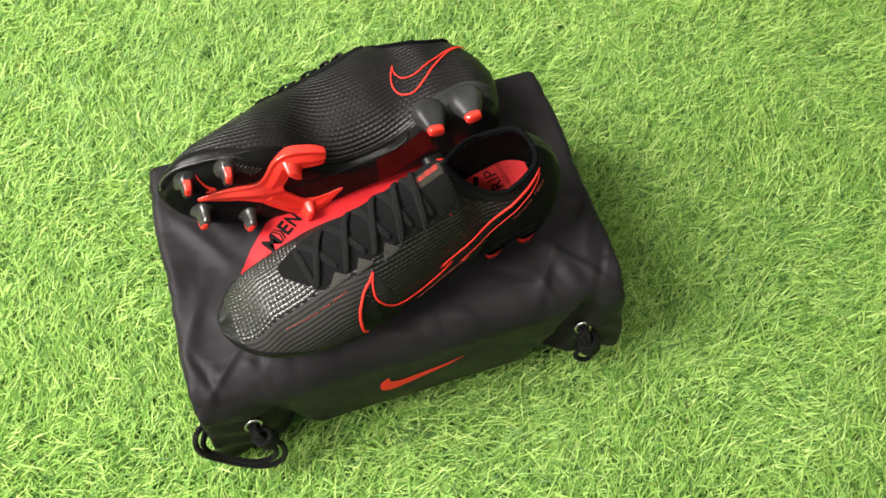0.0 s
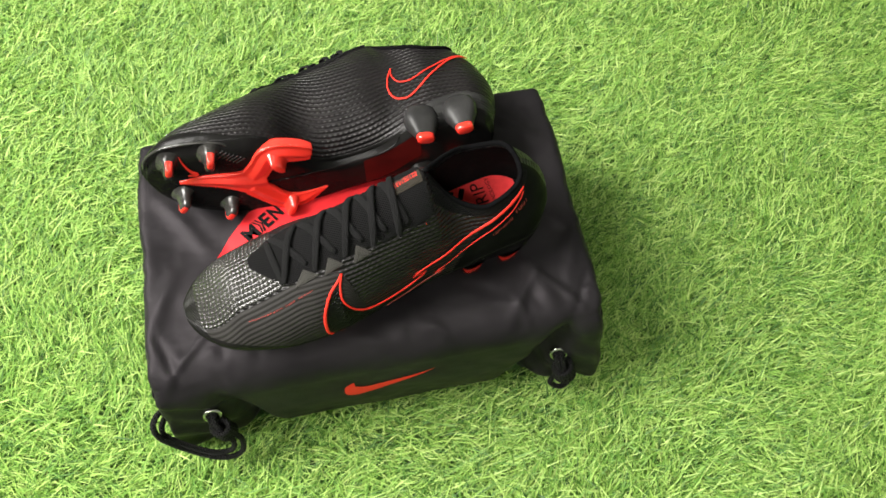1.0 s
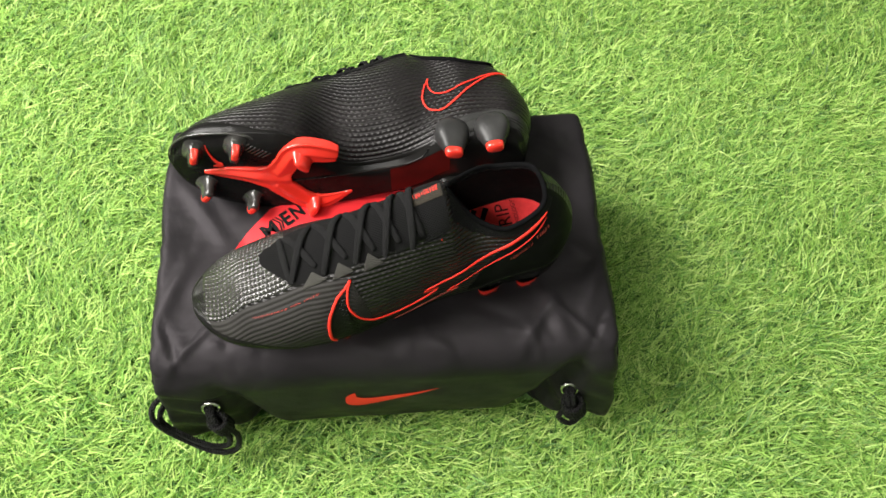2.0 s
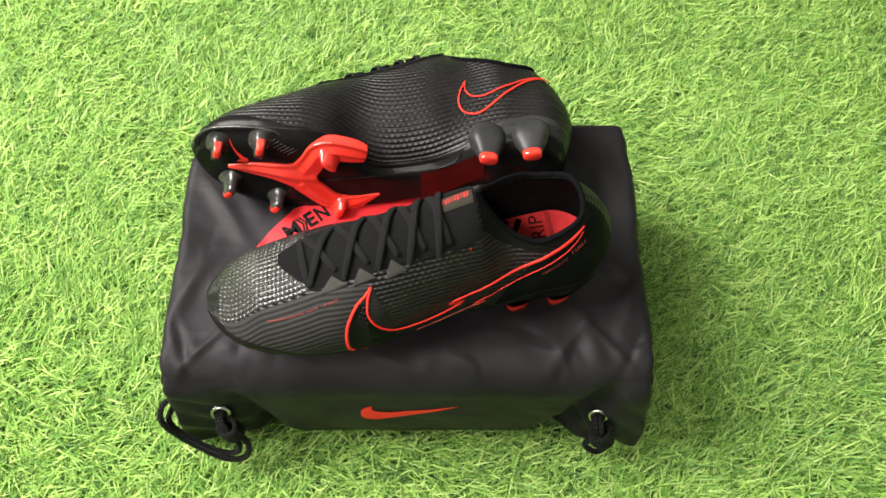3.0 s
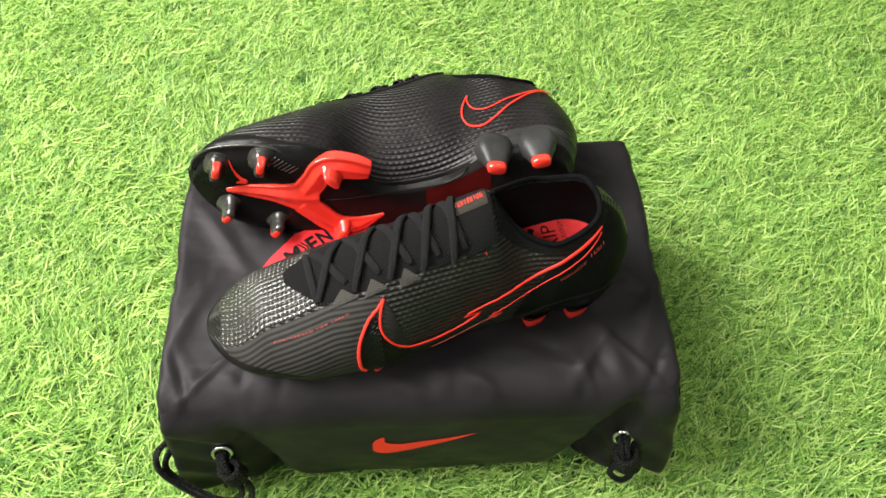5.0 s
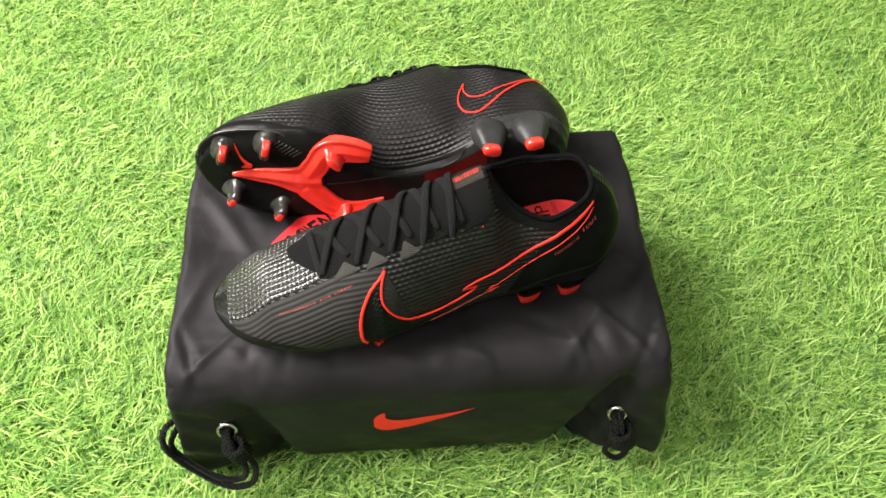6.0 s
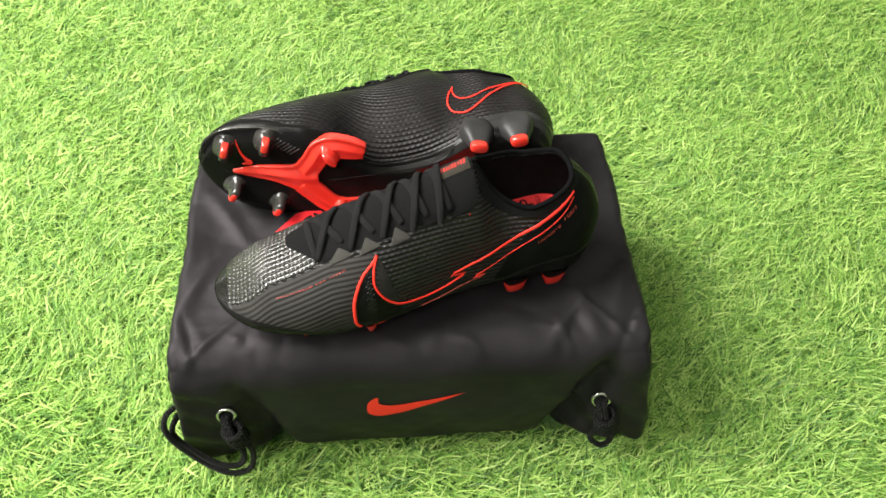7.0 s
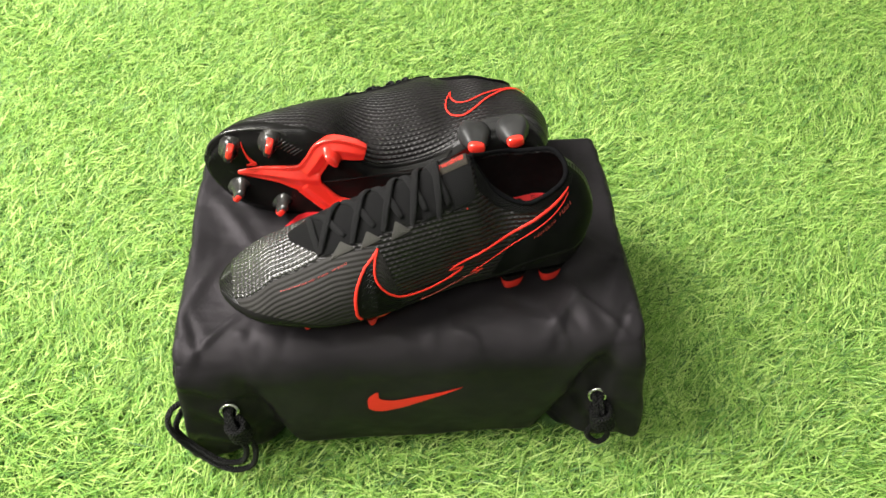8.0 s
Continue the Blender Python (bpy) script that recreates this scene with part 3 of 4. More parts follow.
def stud(b, x, lat, top, low, angle, size=1.0, heel=False):
    """An oval tapered stud with a red tip; its foot is at height top and its end at height low."""
    ang = np.linspace(0, 2 * np.pi, 20, endpoint=False)
    ca, sa = math.cos(radians(angle)), math.sin(radians(angle))

    def ring(a, c, z, dx):
        p = np.sign(np.cos(ang)) * np.abs(np.cos(ang)) ** 0.75 * a + dx
        q = np.sign(np.sin(ang)) * np.abs(np.sin(ang)) ** 0.75 * c
        return np.stack([x + p * ca - q * sa, lat + p * sa + q * ca, np.full(20, z)], -1)

    h = top - low
    if heel and lat > 0:
        sh = [(11.5, 9.0, -0.1, 0), (10.4, 7.6, 0.08, 0), (9.4, 6.2, 0.36, 0), (8.2, 5.0, 0.5, 0), (7.0, 4.2, 0.6, 0), (0.3, 0.2, 0.61, 0)]
        tip = [(9.3, 6.3, 0.38, 0), (8.8, 5.8, 0.6, 0), (7.9, 5.0, 0.95, 0), (7.2, 4.5, 1.0, 0), (0.3, 0.2, 1.0, 0)]
        strip = []
    elif heel:
        sh = [(2.0, 1.5, -1.15, 0), (8.5, 6.0, -1.05, 0), (13.0, 9.2, -0.8, 0), (15.0, 10.6, -0.4, 0), (13.6, 9.6, 0.0, 0), (11.0, 7.8, 0.3, 0), (9.0, 6.0, 0.6, 0), (8.2, 5.3, 0.7, 0), (7.4, 4.8, 0.74, 0), (0.3, 0.2, 0.75, 0)]
        tip = [(7.6, 5.0, 0.66, 0), (7.4, 4.8, 0.9, 0), (7.0, 4.5, 1.0, 0), (6.0, 3.8, 1.04, 0), (0.3, 0.2, 1.04, 0)]
        strip = []
    else:
        sh = [(12.5, 10.0, -0.08, 0), (10.2, 7.8, 0.04, 0), (8.8, 6.0, 0.16, 0), (7.8, 5.0, 0.4, 0), (6.9, 4.2, 0.75, 0), (6.2, 3.6, 0.94, 0), (5.4, 2.8, 1.0, 0), (0.3, 0.2, 1.01, 0)]
        # the red bends from the end of the stud up along one edge
        tip = [(4.6, 3.0, 0.8, 2.2), (4.5, 2.9, 0.96, 2.1), (3.9, 2.3, 1.03, 2.0), (3.0, 1.5, 1.05, 2.0), (0.3, 0.2, 1.05, 2.0)]
        strip = [(1.6, 3.0, 0.36, 6.9), (1.6, 3.0, 0.6, 6.4), (1.6, 2.8, 0.85, 5.6), (1.2, 2.2, 1.02, 4.6), (0.2, 0.3, 1.03, 4.5)]
    ob = None
    # Outer heel studs take the black sole material, inner ones the smoky one.
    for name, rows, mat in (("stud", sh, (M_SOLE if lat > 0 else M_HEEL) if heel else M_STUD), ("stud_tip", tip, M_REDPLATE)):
        P = np.array([ring(a * size, c * size, top - h * t, d * size) for a, c, t, d in rows])
        bm, _ = grid_bm(b.to(P), close_v=True, flip=True)
        if name == "stud_tip" and strip:
            # the red runs up one edge of the stud
            grid_bm(b.to(np.array([ring(a * size, c * size, top - h * t, d * size) for a, c, t, d in strip])), close_v=True, flip=True, bm=bm)
        made = b.finish(name, bm, mat, ob, "smoky translucent stud" if name == "stud" else "red stud tip")
        ob = ob or made


STUDS = [(248, 11, 20, 5, 50), (216, 26, 17, 3, 50), (250, -25, 20, 8, -110), (219, -30, 17, 5, -110), (61, 23, 17, 1, 10), (31, 23, 17, 1, 10), (60, -25, 17, 2, -10), (30, -29, 17, 2, 10)]


def build_wishbone(b):
    """The red forked plate under the ball of the foot, its arms flat, placed to fit the camera's view."""
    def arm(pts, bm):
        q = smooth_line(pts, 26)
        x, lat, w = q[:, 0], q[:, 1], q[:, 2]
        tan = unit(np.gradient(q[:, :2], axis=0))
        nor = np.stack([-tan[:, 1], tan[:, 0]], 1)
        prof = [(-0.84, 7.0), (-0.98, -2.0), (-0.9, -2.7), (-0.8, -2.6), (-0.6, -2.2), (-0.3, -3.4), (0, -4.6), (0.3, -3.4), (0.6, -2.2), (0.8, -2.6), (0.9, -2.7), (0.98, -2.0), (0.84, 7.0)]
        P = []
        for a, dz in prof:
            px, pl = x + nor[:, 0] * w / 2 * a, lat + nor[:, 1] * w / 2 * a
            P.append(np.stack([px, pl, Z_LOW(px) - 6.0 + dz * np.clip(w / 16, 0.4, 1)], -1))
        bm, V = grid_bm(b.to(np.stack(P, 1)), bm=bm, flip=True, close_v=True)
        for end in (V[0], V[-1]):
            bm.faces.new(end)
        return bm

    bm = arm([(248, -3, 3.5), (232, -3.5, 11), (215, -2, 16), (203, 0.5, 23), (193, 2, 31), (183, 2, 20)], None)
    arm([(193, -3, 20), (185, -13, 19), (179, -22, 19), (170, -24.5, 20), (159, -22.5, 18), (151, -20, 15), (146, -18.5, 12)], bm)
    arm([(195, 8, 20), (187, 17, 20), (178, 27, 19), (169, 31.5, 17), (159, 31, 14), (150, 28, 9), (139, 23, 2.5)], bm)
    ob = b.finish("forked_plate", bm, M_REDPLATE, label="glossy red forked plate")
    # the arms are moulded in one piece with the stem
    grow = ob.modifiers.new("one_piece", "REMESH")
    grow.mode, grow.voxel_size, grow.use_smooth_shade = "VOXEL", 0.0007, True
    iron = ob.modifiers.new("iron", "SMOOTH")
    iron.factor, iron.iterations = 0.5, 5
    for x, lat, a, rings in ((172, -20, -50, ((12, 7, 16), (8.5, 4.6, 10), (7.2, 3.4, 5), (6.6, 2.8, 2.2), (5.8, 2.3, 1.4), (0.3, 0.2, 1.4))), (170, 33, 60, ((11, 7, 15), (8.5, 5, 9), (7.4, 3.8, 5), (6.6, 3.0, 3.2), (5.6, 2.3, 2.4), (0.3, 0.2, 2.4)))):
        ang = np.linspace(0, 2 * np.pi, 16, endpoint=False)
        P = np.array([np.stack([x + math.cos(radians(a)) * np.cos(ang) * r1 - math.sin(radians(a)) * np.sin(ang) * r2, lat + math.sin(radians(a)) * np.cos(ang) * r1 + math.cos(radians(a)) * np.sin(ang) * r2, np.full(16, z)], -1) for r1, r2, z in rings])
        bm, _ = grid_bm(b.to(P), close_v=True, flip=True)
        b.finish("blade_stud", bm, M_REDPLATE, ob)
    return ob


def build_collar(b):
    xs = np.concatenate([np.linspace(86, 1.5, 50), np.linspace(1.5, 86, 50)])
    side = np.concatenate([np.ones(50), -np.ones(50)])
    P = np.where(side[:, None] > 0, skin(xs, np.full(100, 1.0), 1), skin(xs, np.full(100, 1.0), -1))
    bm = tube_bm(b.to(P), 0.0019, 12)
    b.finish("collar", bm, M_RIB, label="padded black knit collar")
    # lining inside the heel and the red insole
    X = np.linspace(9, 190, 50)[:, None]
    wide = np.linspace(1, -1, 16)[None, :]
    r = round_end(np.clip(X - 3, 0, 250))
    Y = np.where(wide > 0, W_LAT(X) - 3.2, W_BED(X) - 3.2) * r * wide
    Z = Z_LOW(X) + 19 + 3 * np.abs(wide) ** 3
    bm, _ = grid_bm(b.to(np.stack([np.broadcast_to(X + 3, Y.shape), Y, Z], -1)))
    ob = b.finish("insole", bm, M_INSOLE, label="red insole with black print")
    for side in (1, -1):
        X, S = np.meshgrid(np.linspace(1.5, 120, 50), np.linspace(0.15, 0.985, 20), indexing="ij")
        P = skin(X, S, side) - skin_normal(X, S, side) * 2.8
        bm, _ = grid_bm(b.to(P), np.stack([X, girth(X, 1 - S)], -1))
        b.finish("lining", bm, M_LINING, label="soft black heel lining")
    return ob


UPPER_EYES = ((199, 0.245), (177, 0.28), (155, 0.305), (135, 0.355), (116, 0.39))
LOWER_EYES = ((181, 0.205), (160, 0.24), (141, 0.27), (124, 0.3), (108, 0.33))


def build_throat(b):
    lo = lambda x: -np.interp(x, (88, 120, 196, 212, 219), (0.16, 0.23, 0.21, 0.13, 0.09))
    hi = lambda x: np.interp(x, (88, 120, 197, 207, 217, 219), (0.37, 0.35, 0.275, 0.175, 0.05, 0.02))
    b.patch("knit_throat", M_KNIT, 88.5, 219, lo, hi, 0.9, 90, 30, label="black knitted throat under the laces")
    # laces
    def lace(xa, wa, xb, wb, lift):
        t = np.linspace(0, 1, 30)
        x, w = xa + (xb - xa) * t, wa + (wb - wa) * t
        P, N = over(x, w, 0.7 + lift * np.clip(np.sin(np.pi * t), 0, 1) ** 0.5)
        wide = 0.0036 + 0.0014 * np.sin(np.pi * t) ** 0.6
        part("lace", ribbon_bm(b.to(P), N * np.array((1, b.hand, 1)), wide, 0.0013), M_LACE, b.root)

    for (xa, wa), (xb, wb), run in zip(UPPER_EYES, LOWER_EYES, (20, 20, 18, 14, 7)):
        lace(xa + 1, -0.16, xb, wb, 1.2)
        lace(xa, wa, xa - run, -0.16, 2.8)
    lace(200, 0.25, 203, -0.16, 1.2)


PANEL_TOP = table((146, 0.95), (150.5, 0.8), (153.5, 0.7), (155.5, 0.6), (157, 0.48), (160, 0.385), (179, 0.33), (194, 0.29), (212, 0.3), (235, 0.33), (262, 0.5), (274, 0.58), soft=2.5)


def build_boot(m, hand, label, lean=0.0):
    b = Boot(m, hand, label, lean)
    build_upper(b)
    build_sole(b)
    for x, lat, top, low, a in STUDS:
        stud(b, x, lat, top, low, a, 0.9 if x > 100 or lat < 0 else 1.0, x < 100)
    build_wishbone(b)
    build_collar(b)
    build_throat(b)
    b.patch("side_panel", M_SIDE, 150.5, 262, lambda x: 0.97, PANEL_TOP, 0.5, 110, 30, label="matt grey outer side panel")
    b.patch("toe_cap", M_TOE, 200, 264, lambda x: np.interp(x, (200, 262), (-0.5, -0.6)), lambda x: np.interp(x, (200, 212, 235, 264), (0.27, 0.285, 0.31, 0.5)), 0.45, 60, 40, label="glossy black textured toe")
    b.patch("heel_counter", M_COUNTER, 2.5, 80, lambda x: 0.97, lambda x: np.interp(x, (0, 25, 56, 80), (0.02, 0.06, 0.38, 0.94)), 0.5, 50, 30, label="smooth matt black heel counter") if hand > 0 else None
    return b


FRONT_M = Matrix.Translation((0.1355, -0.0153, 0.1545)) @ pose(0, 0, 0, 0, 0, 190) @ pose(0, 0, 0, 5)
# the other boot lies on its outer side, sole towards the front
REAR_M = Matrix(((-0.9994, 0.0015, -0.0129, 0.118), (-0.0123, 0.1816, 0.9835, 0.0274), (0.0038, 0.9831, -0.181, 0.1972), (0, 0, 0, 1)))
LEFT = build_boot(FRONT_M, 1, "black ridged football boot with red outlines, standing upright on the bag")
RIGHT = build_boot(REAR_M, -1, "black football boot lying on its side, red forked sole showing", 0.255)


# ---------------------------------------------------------------- prints and trims on the boots
def line_xz(xz, side, n=50, smooth=True):
    """(x, z) points on one side of a boot as (x, w) points."""
    q = smooth_line(xz, n) if smooth else np.asarray(xz, float)
    return np.array([(x, w_at(x, z, side)) for x, z in q])


def soft(q):
    """Irons small steps out of a line."""
    k = np.array([1, 2, 3, 2, 1]) / 9
    r = q.copy()
    r[:, 1] = np.convolve(np.pad(q[:, 1], 2, mode="edge"), k, "valid")
    return r


def letters(text, size, gap=1.0, bold=0.0):
    """The flat outlines of a line of writing: points and faces."""
    curve = bpy.data.curves.new("writing", "FONT")
    curve.body, curve.size, curve.resolution_u = text, size, 3
    curve.space_character, curve.offset = gap, bold
    ob = bpy.data.objects.new("writing", curve)
    scene.collection.objects.link(ob)
    bpy.context.view_layer.update()
    me = ob.evaluated_get(bpy.context.evaluated_depsgraph_get()).to_mesh()
    P = np.array([v.co[:2] for v in me.vertices])
    F = [tuple(p.vertices) for p in me.polygons]
    ob.evaluated_get(bpy.context.evaluated_depsgraph_get()).to_mesh_clear()
    bpy.data.objects.remove(ob)
    return P, F


def faces_bm(P, F):
    bm = bmesh.new()
    V = [bm.verts.new(p) for p in P]
    for f in F:
        bm.faces.new([V[i] for i in f])
    return bm


def mm_per_w(x, w):
    return float(np.linalg.norm(over(x, w + 0.01)[0] - over(x, w - 0.01)[0]) / 0.02)


def skin_writing(b, name, text, mat, start, end, high, off=0.75):
    """Writing on the outer side from start to end, (x, w) each, letters standing towards the laces."""
    P, F = letters(text, 1.0, 1.35)
    u, v = P[:, 0] / P[:, 0].max(), P[:, 1] / 0.72
    x = start[0] + (end[0] - start[0]) * u
    k = mm_per_w((start[0] + end[0]) / 2, (start[1] + end[1]) / 2)
    w = start[1] + (end[1] - start[1]) * u - v * high / k
    Q, _ = over(x, w, off)
    return part(name, faces_bm(b.to(Q), F), mat, b.root)


def skin_bars(b, name, mat, start, end, count, high, fill=0.62, off=0.8, lean=0.0):
    """A row of short upright bars where the print cannot be spelled."""
    k = mm_per_w((start[0] + end[0]) / 2, (start[1] + end[1]) / 2)
    bm = bmesh.new()
    for i in range(count):
        for piece in ((0.0, 1.0, 0.0, 0.16), (0.0, 0.2, 0.2, 1.0), (0.8, 1.0, 0.2, 1.0)) if i % 3 else ((0.38, 0.62, 0.0, 1.0),):
            u0, u1 = (i + piece[0] * fill) / count, (i + piece[1] * fill) / count
            v0, v1 = piece[2] * high / k, piece[3] * high / k
            q = np.array([(u0, v0), (u1, v0), (u1, v1), (u0, v1)])
            x = start[0] + (end[0] - start[0]) * q[:, 0] + lean * q[:, 1] * k
            w = start[1] + (end[1] - start[1]) * q[:, 0] - q[:, 1]
            Q, _ = over(x, w, off)
            bm.faces.new([bm.verts.new(p) for p in b.to(Q)])
    return part(name, bm, mat, b.root)


def dress_left(b):
    # the long hooked outline on the outer side
    b.band("outline_hook", M_RED, line_xz([(161, 71), (166, 66), (172, 61), (178, 52.5), (181.5, 43.5), (182.5, 34), (182, 27), (179.5, 22.5)], 1), (1.5, 1.9, 2.2, 2.1), 0.8, 0.7, 60, label="raised red outline", smooth=False)
    b.band("outline_bowl", M_RED, soft(line_xz([(161, 71), (164.5, 64), (166, 54), (162, 44.5), (155, 37), (147, 33), (132, 32), (116, 35.5), (104, 41)], 1)), (1.5, 1.5, 1.6, 1.7), 0.8, 0.7, 60, label="raised red outline", smooth=False)
    b.band("outline_bolt", M_RED, line_xz([(106, 40), (102.5, 43), (113, 43.5), (109, 45.5)], 1, 4, False), 1.6, 0.85, 0.6, label="small red zigzag", smooth=False)
    b.band("outline_tail", M_RED, soft(line_xz([(111, 45), (98, 48.5), (84, 52.5), (69, 57.5), (57, 63), (46, 69), (33, 76), (26, 80.5), (18, 85.5)], 1, 70)), (1.3, 1.5, 1.7, 2.2, 2.4, 0.8), 0.9, 0.7, 70, label="raised red outline", smooth=False)
    b.band("thin_line", M_DULLRED, soft(line_xz([(136, 23), (122, 25.5), (110, 29), (95, 33.5), (88, 36)], 1)), 0.9, 1.2, 0.4, 50, smooth=False)
    b.band("thin_bolt", M_RED, line_xz([(93, 33), (88, 36), (96.5, 35.5), (91, 38)], 1, 4, False), 1.4, 0.95, 0.5, label="small red zigzag", smooth=False)
    b.band("thin_tail", M_RED, soft(line_xz([(91, 37.5), (81, 42.5), (63, 51.5), (48, 60.5), (35, 68.5), (27, 75), (20, 82)], 1, 60)), (0.5, 0.5, 0.6), 0.85, 0.4, 60, smooth=False)
    # the dotted black field inside the hook
    b.patch("mesh_field", M_FIELD, 149, 181.5, lambda x: 0.98, lambda x: w_at(x, float(np.interp(x, (149, 155, 162, 165.5, 167, 172, 178, 181.5), (34, 37.5, 45, 54, 63, 60.5, 52, 43))), 1), 0.75, 50, 20, label="fine dotted black mesh field")
    # small prints
    skin_writing(b, "side_print", "ENGINEERED FOR SPEED", M_TINY, (231, 0.455), (183, 0.405), 1.1)
    skin_bars(b, "heel_print", M_DULLRED, (31, 0.345), (19, 0.27), 4, 2.8, 0.75)
    skin_bars(b, "heel_print", M_DULLRED, (50, 0.53), (33, 0.385), 8, 2.2, 0.65)
    b.patch("tongue_label", M_TABLABEL, 89.5, 112, lambda x: -0.02, lambda x: 0.095, 1.7, 24, 12, label="bronze-grey woven label with red bars")
    skin_bars(b, "tongue_print", M_RED, (109, 0.04), (91, 0.03), 9, 2.7, 0.55, 2.1)
    b.patch("collar_band", M_KNIT, 6, 86, lambda x: np.interp(x, (6, 25, 60, 86), (0.08, 0.1, 0.17, 0.3)), lambda x: 0.0, 0.9, 50, 12, label="knitted black collar band")
    # zigzag eyelet tabs
    for x0, xm, x1, w0, wm in ((193, 184.5, 176, 0.325, 0.225), (172, 166, 157.5, 0.35, 0.245), (151, 146, 137, 0.39, 0.27)):
        b.patch("eyelet_tab", M_TAB, x1, x0, lambda x: w0, lambda x: np.interp(x, (x1, xm, x0), (w0 - 0.01, wm, w0 - 0.01)), 1.25, 16, 8, label="pointed olive-grey eyelet tab")
    for x0, xm, x1, w0, wm in ((129, 121, 112, 0.37, 0.28), (109, 102, 92, 0.39, 0.31)):
        b.patch("eyelet_tab", M_KNIT, x1, x0, lambda x: w0, lambda x: np.interp(x, (x1, xm, x0), (w0 - 0.01, wm, w0 - 0.01)), 1.25, 16, 8, label="pointed black eyelet tab")
    skin_bars(b, "red_dot", M_RED, (97, 0.42), (95, 0.42), 1, 1.8, 1.0)
    # print on the insole
    for text, size, x0, lat0, high in (("GRIP", 1.0, 33.0, 6.0, 10.5), ("TECHNOLOGY", 0.4, 27.0, 6.0, 3.4)):
        P, F = letters(text, 1.0)
        k = high / 0.72
        x, lat = x0 + P[:, 1] * k, lat0 - P[:, 0] * k * 0.95
        part("insole_print", faces_bm(b.to(np.stack([x + 3, lat, insole_z(x, lat) + 0.5], -1)), F), M_INK, b.root)
    for shift in (0.0, 9.0, 18.0):
        pts = [(52 + shift, 8), (60 + shift, -8), (52 + shift, -22)]
        q = np.array([(x, l) for x, l in pts], float)
        q = np.repeat(q, 1, 0)
        line = np.stack([q[:, 0], q[:, 1], insole_z(q[:, 0], q[:, 1]) + 0.35], -1)
        bm = ribbon_bm(b.to(line), np.tile((0, 0, 1.0), (3, 1)), 0.0042, 0.0002)
        part("insole_print", bm, M_INK, b.root)


def insole_z(x, lat):
    wide = np.abs(lat) / np.where(lat > 0, W_LAT(x) - 3.2, W_BED(x) - 3.2)
    return Z_LOW(x) + 19 + 3 * np.clip(wide, 0, 1) ** 3


def dress_right(b):
    # the short hooked outline on the inner side
    b.band("outline_low", M_RED, soft(line_xz([(74.5, 73), (79, 61.5), (80, 53), (77, 46.5), (72, 44), (65, 43.5), (56, 49), (46, 57.5), (30, 70.5), (18, 77), (9, 80)], -1, 80)), (0.9, 1.2, 1.3, 1.4, 1.3, 1.3), 0.8, 0.6, 80, label="raised red outline", smooth=False)
    b.band("outline_high", M_RED, soft(line_xz([(74.5, 73), (75, 65), (71, 58.5), (63, 57), (55, 59.5), (41, 66), (30, 72.5), (18, 78), (9, 80)], -1, 80)), (0.8, 0.9, 1.0, 1.0, 1.1), 0.8, 0.6, 80, label="raised red outline", smooth=False)
    # a small hooked mark on the sole
    q = smooth_line([(241, -31), (239, -21), (236, -14.5), (233.5, -11.5), (239.5, -10.5)], 24)
    line = np.stack([q[:, 0], q[:, 1], sole_low(q[:, 0], q[:, 1]) - 0.4], -1)
    bm = ribbon_bm(b.to(line), np.tile((0, 0, -1.0), (24, 1)), np.interp(np.linspace(0, 1, 24), (0, 0.3, 0.75, 1), (0.0004, 0.0016, 0.0044, 0.0012)), 0.0006)
    part("sole_mark", bm, M_RED, b.root, "small red hooked mark")
    # a thin seam along the inner edge of the arch
    q = smooth_line([(183, 6), (153, 3.5), (121, 0.5), (95, -4), (78, -14)], 40)
    line = np.stack([q[:, 0], q[:, 1] + 1.0, sole_low(q[:, 0], q[:, 1]) - 0.2], -1)
    part("arch_seam", ribbon_bm(b.to(line), np.tile((0, 0, -1.0), (40, 1)), 0.0011, 0.0007), M_SOLE, b.root)
    # the red shank in the arch towards the heel, its shade put in the colour
    X, T = np.meshgrid(np.linspace(62, 108, 24), np.linspace(0, 1, 10), indexing="ij")
    Y = -W_MED(X) + 3 + T * 26
    Z = Z_LOW(X) - 6.3 - 0.5 * np.sin(np.pi * T)
    part("shank", grid_bm(b.to(np.stack([X, Y, Z], -1)))[0], M_SHANK, b.root, "red shank in the arch, shade in its colour")
    # raised clear rim of the forefoot plate, and short ribs beside it
    q = smooth_line([(271, -14), (267, -24), (258, -33), (247, -38.5), (236, -40.5), (224, -41), (213, -39.5), (206, -36), (197, -27), (189, -21)], 70)
    line = np.stack([q[:, 0], q[:, 1], Z_LOW(q[:, 0]) - 2.6], -1)
    part("plate_rim", tube_bm(b.to(line), 0.0011, 8), M_STUD, b.root, "raised glossy rim")
    for k in range(9):
        x, lat = 213 - 2.3 * k, -36.5 + 1.55 * k
        line = np.array([(x + t * 7, lat + t * 4.5, float(sole_low(x + t * 7, lat + t * 4.5)) - 0.1) for t in np.linspace(0, 1, 8)])
        part("rib", tube_bm(b.to(line), 0.0005, 6), M_STUD, b.root)


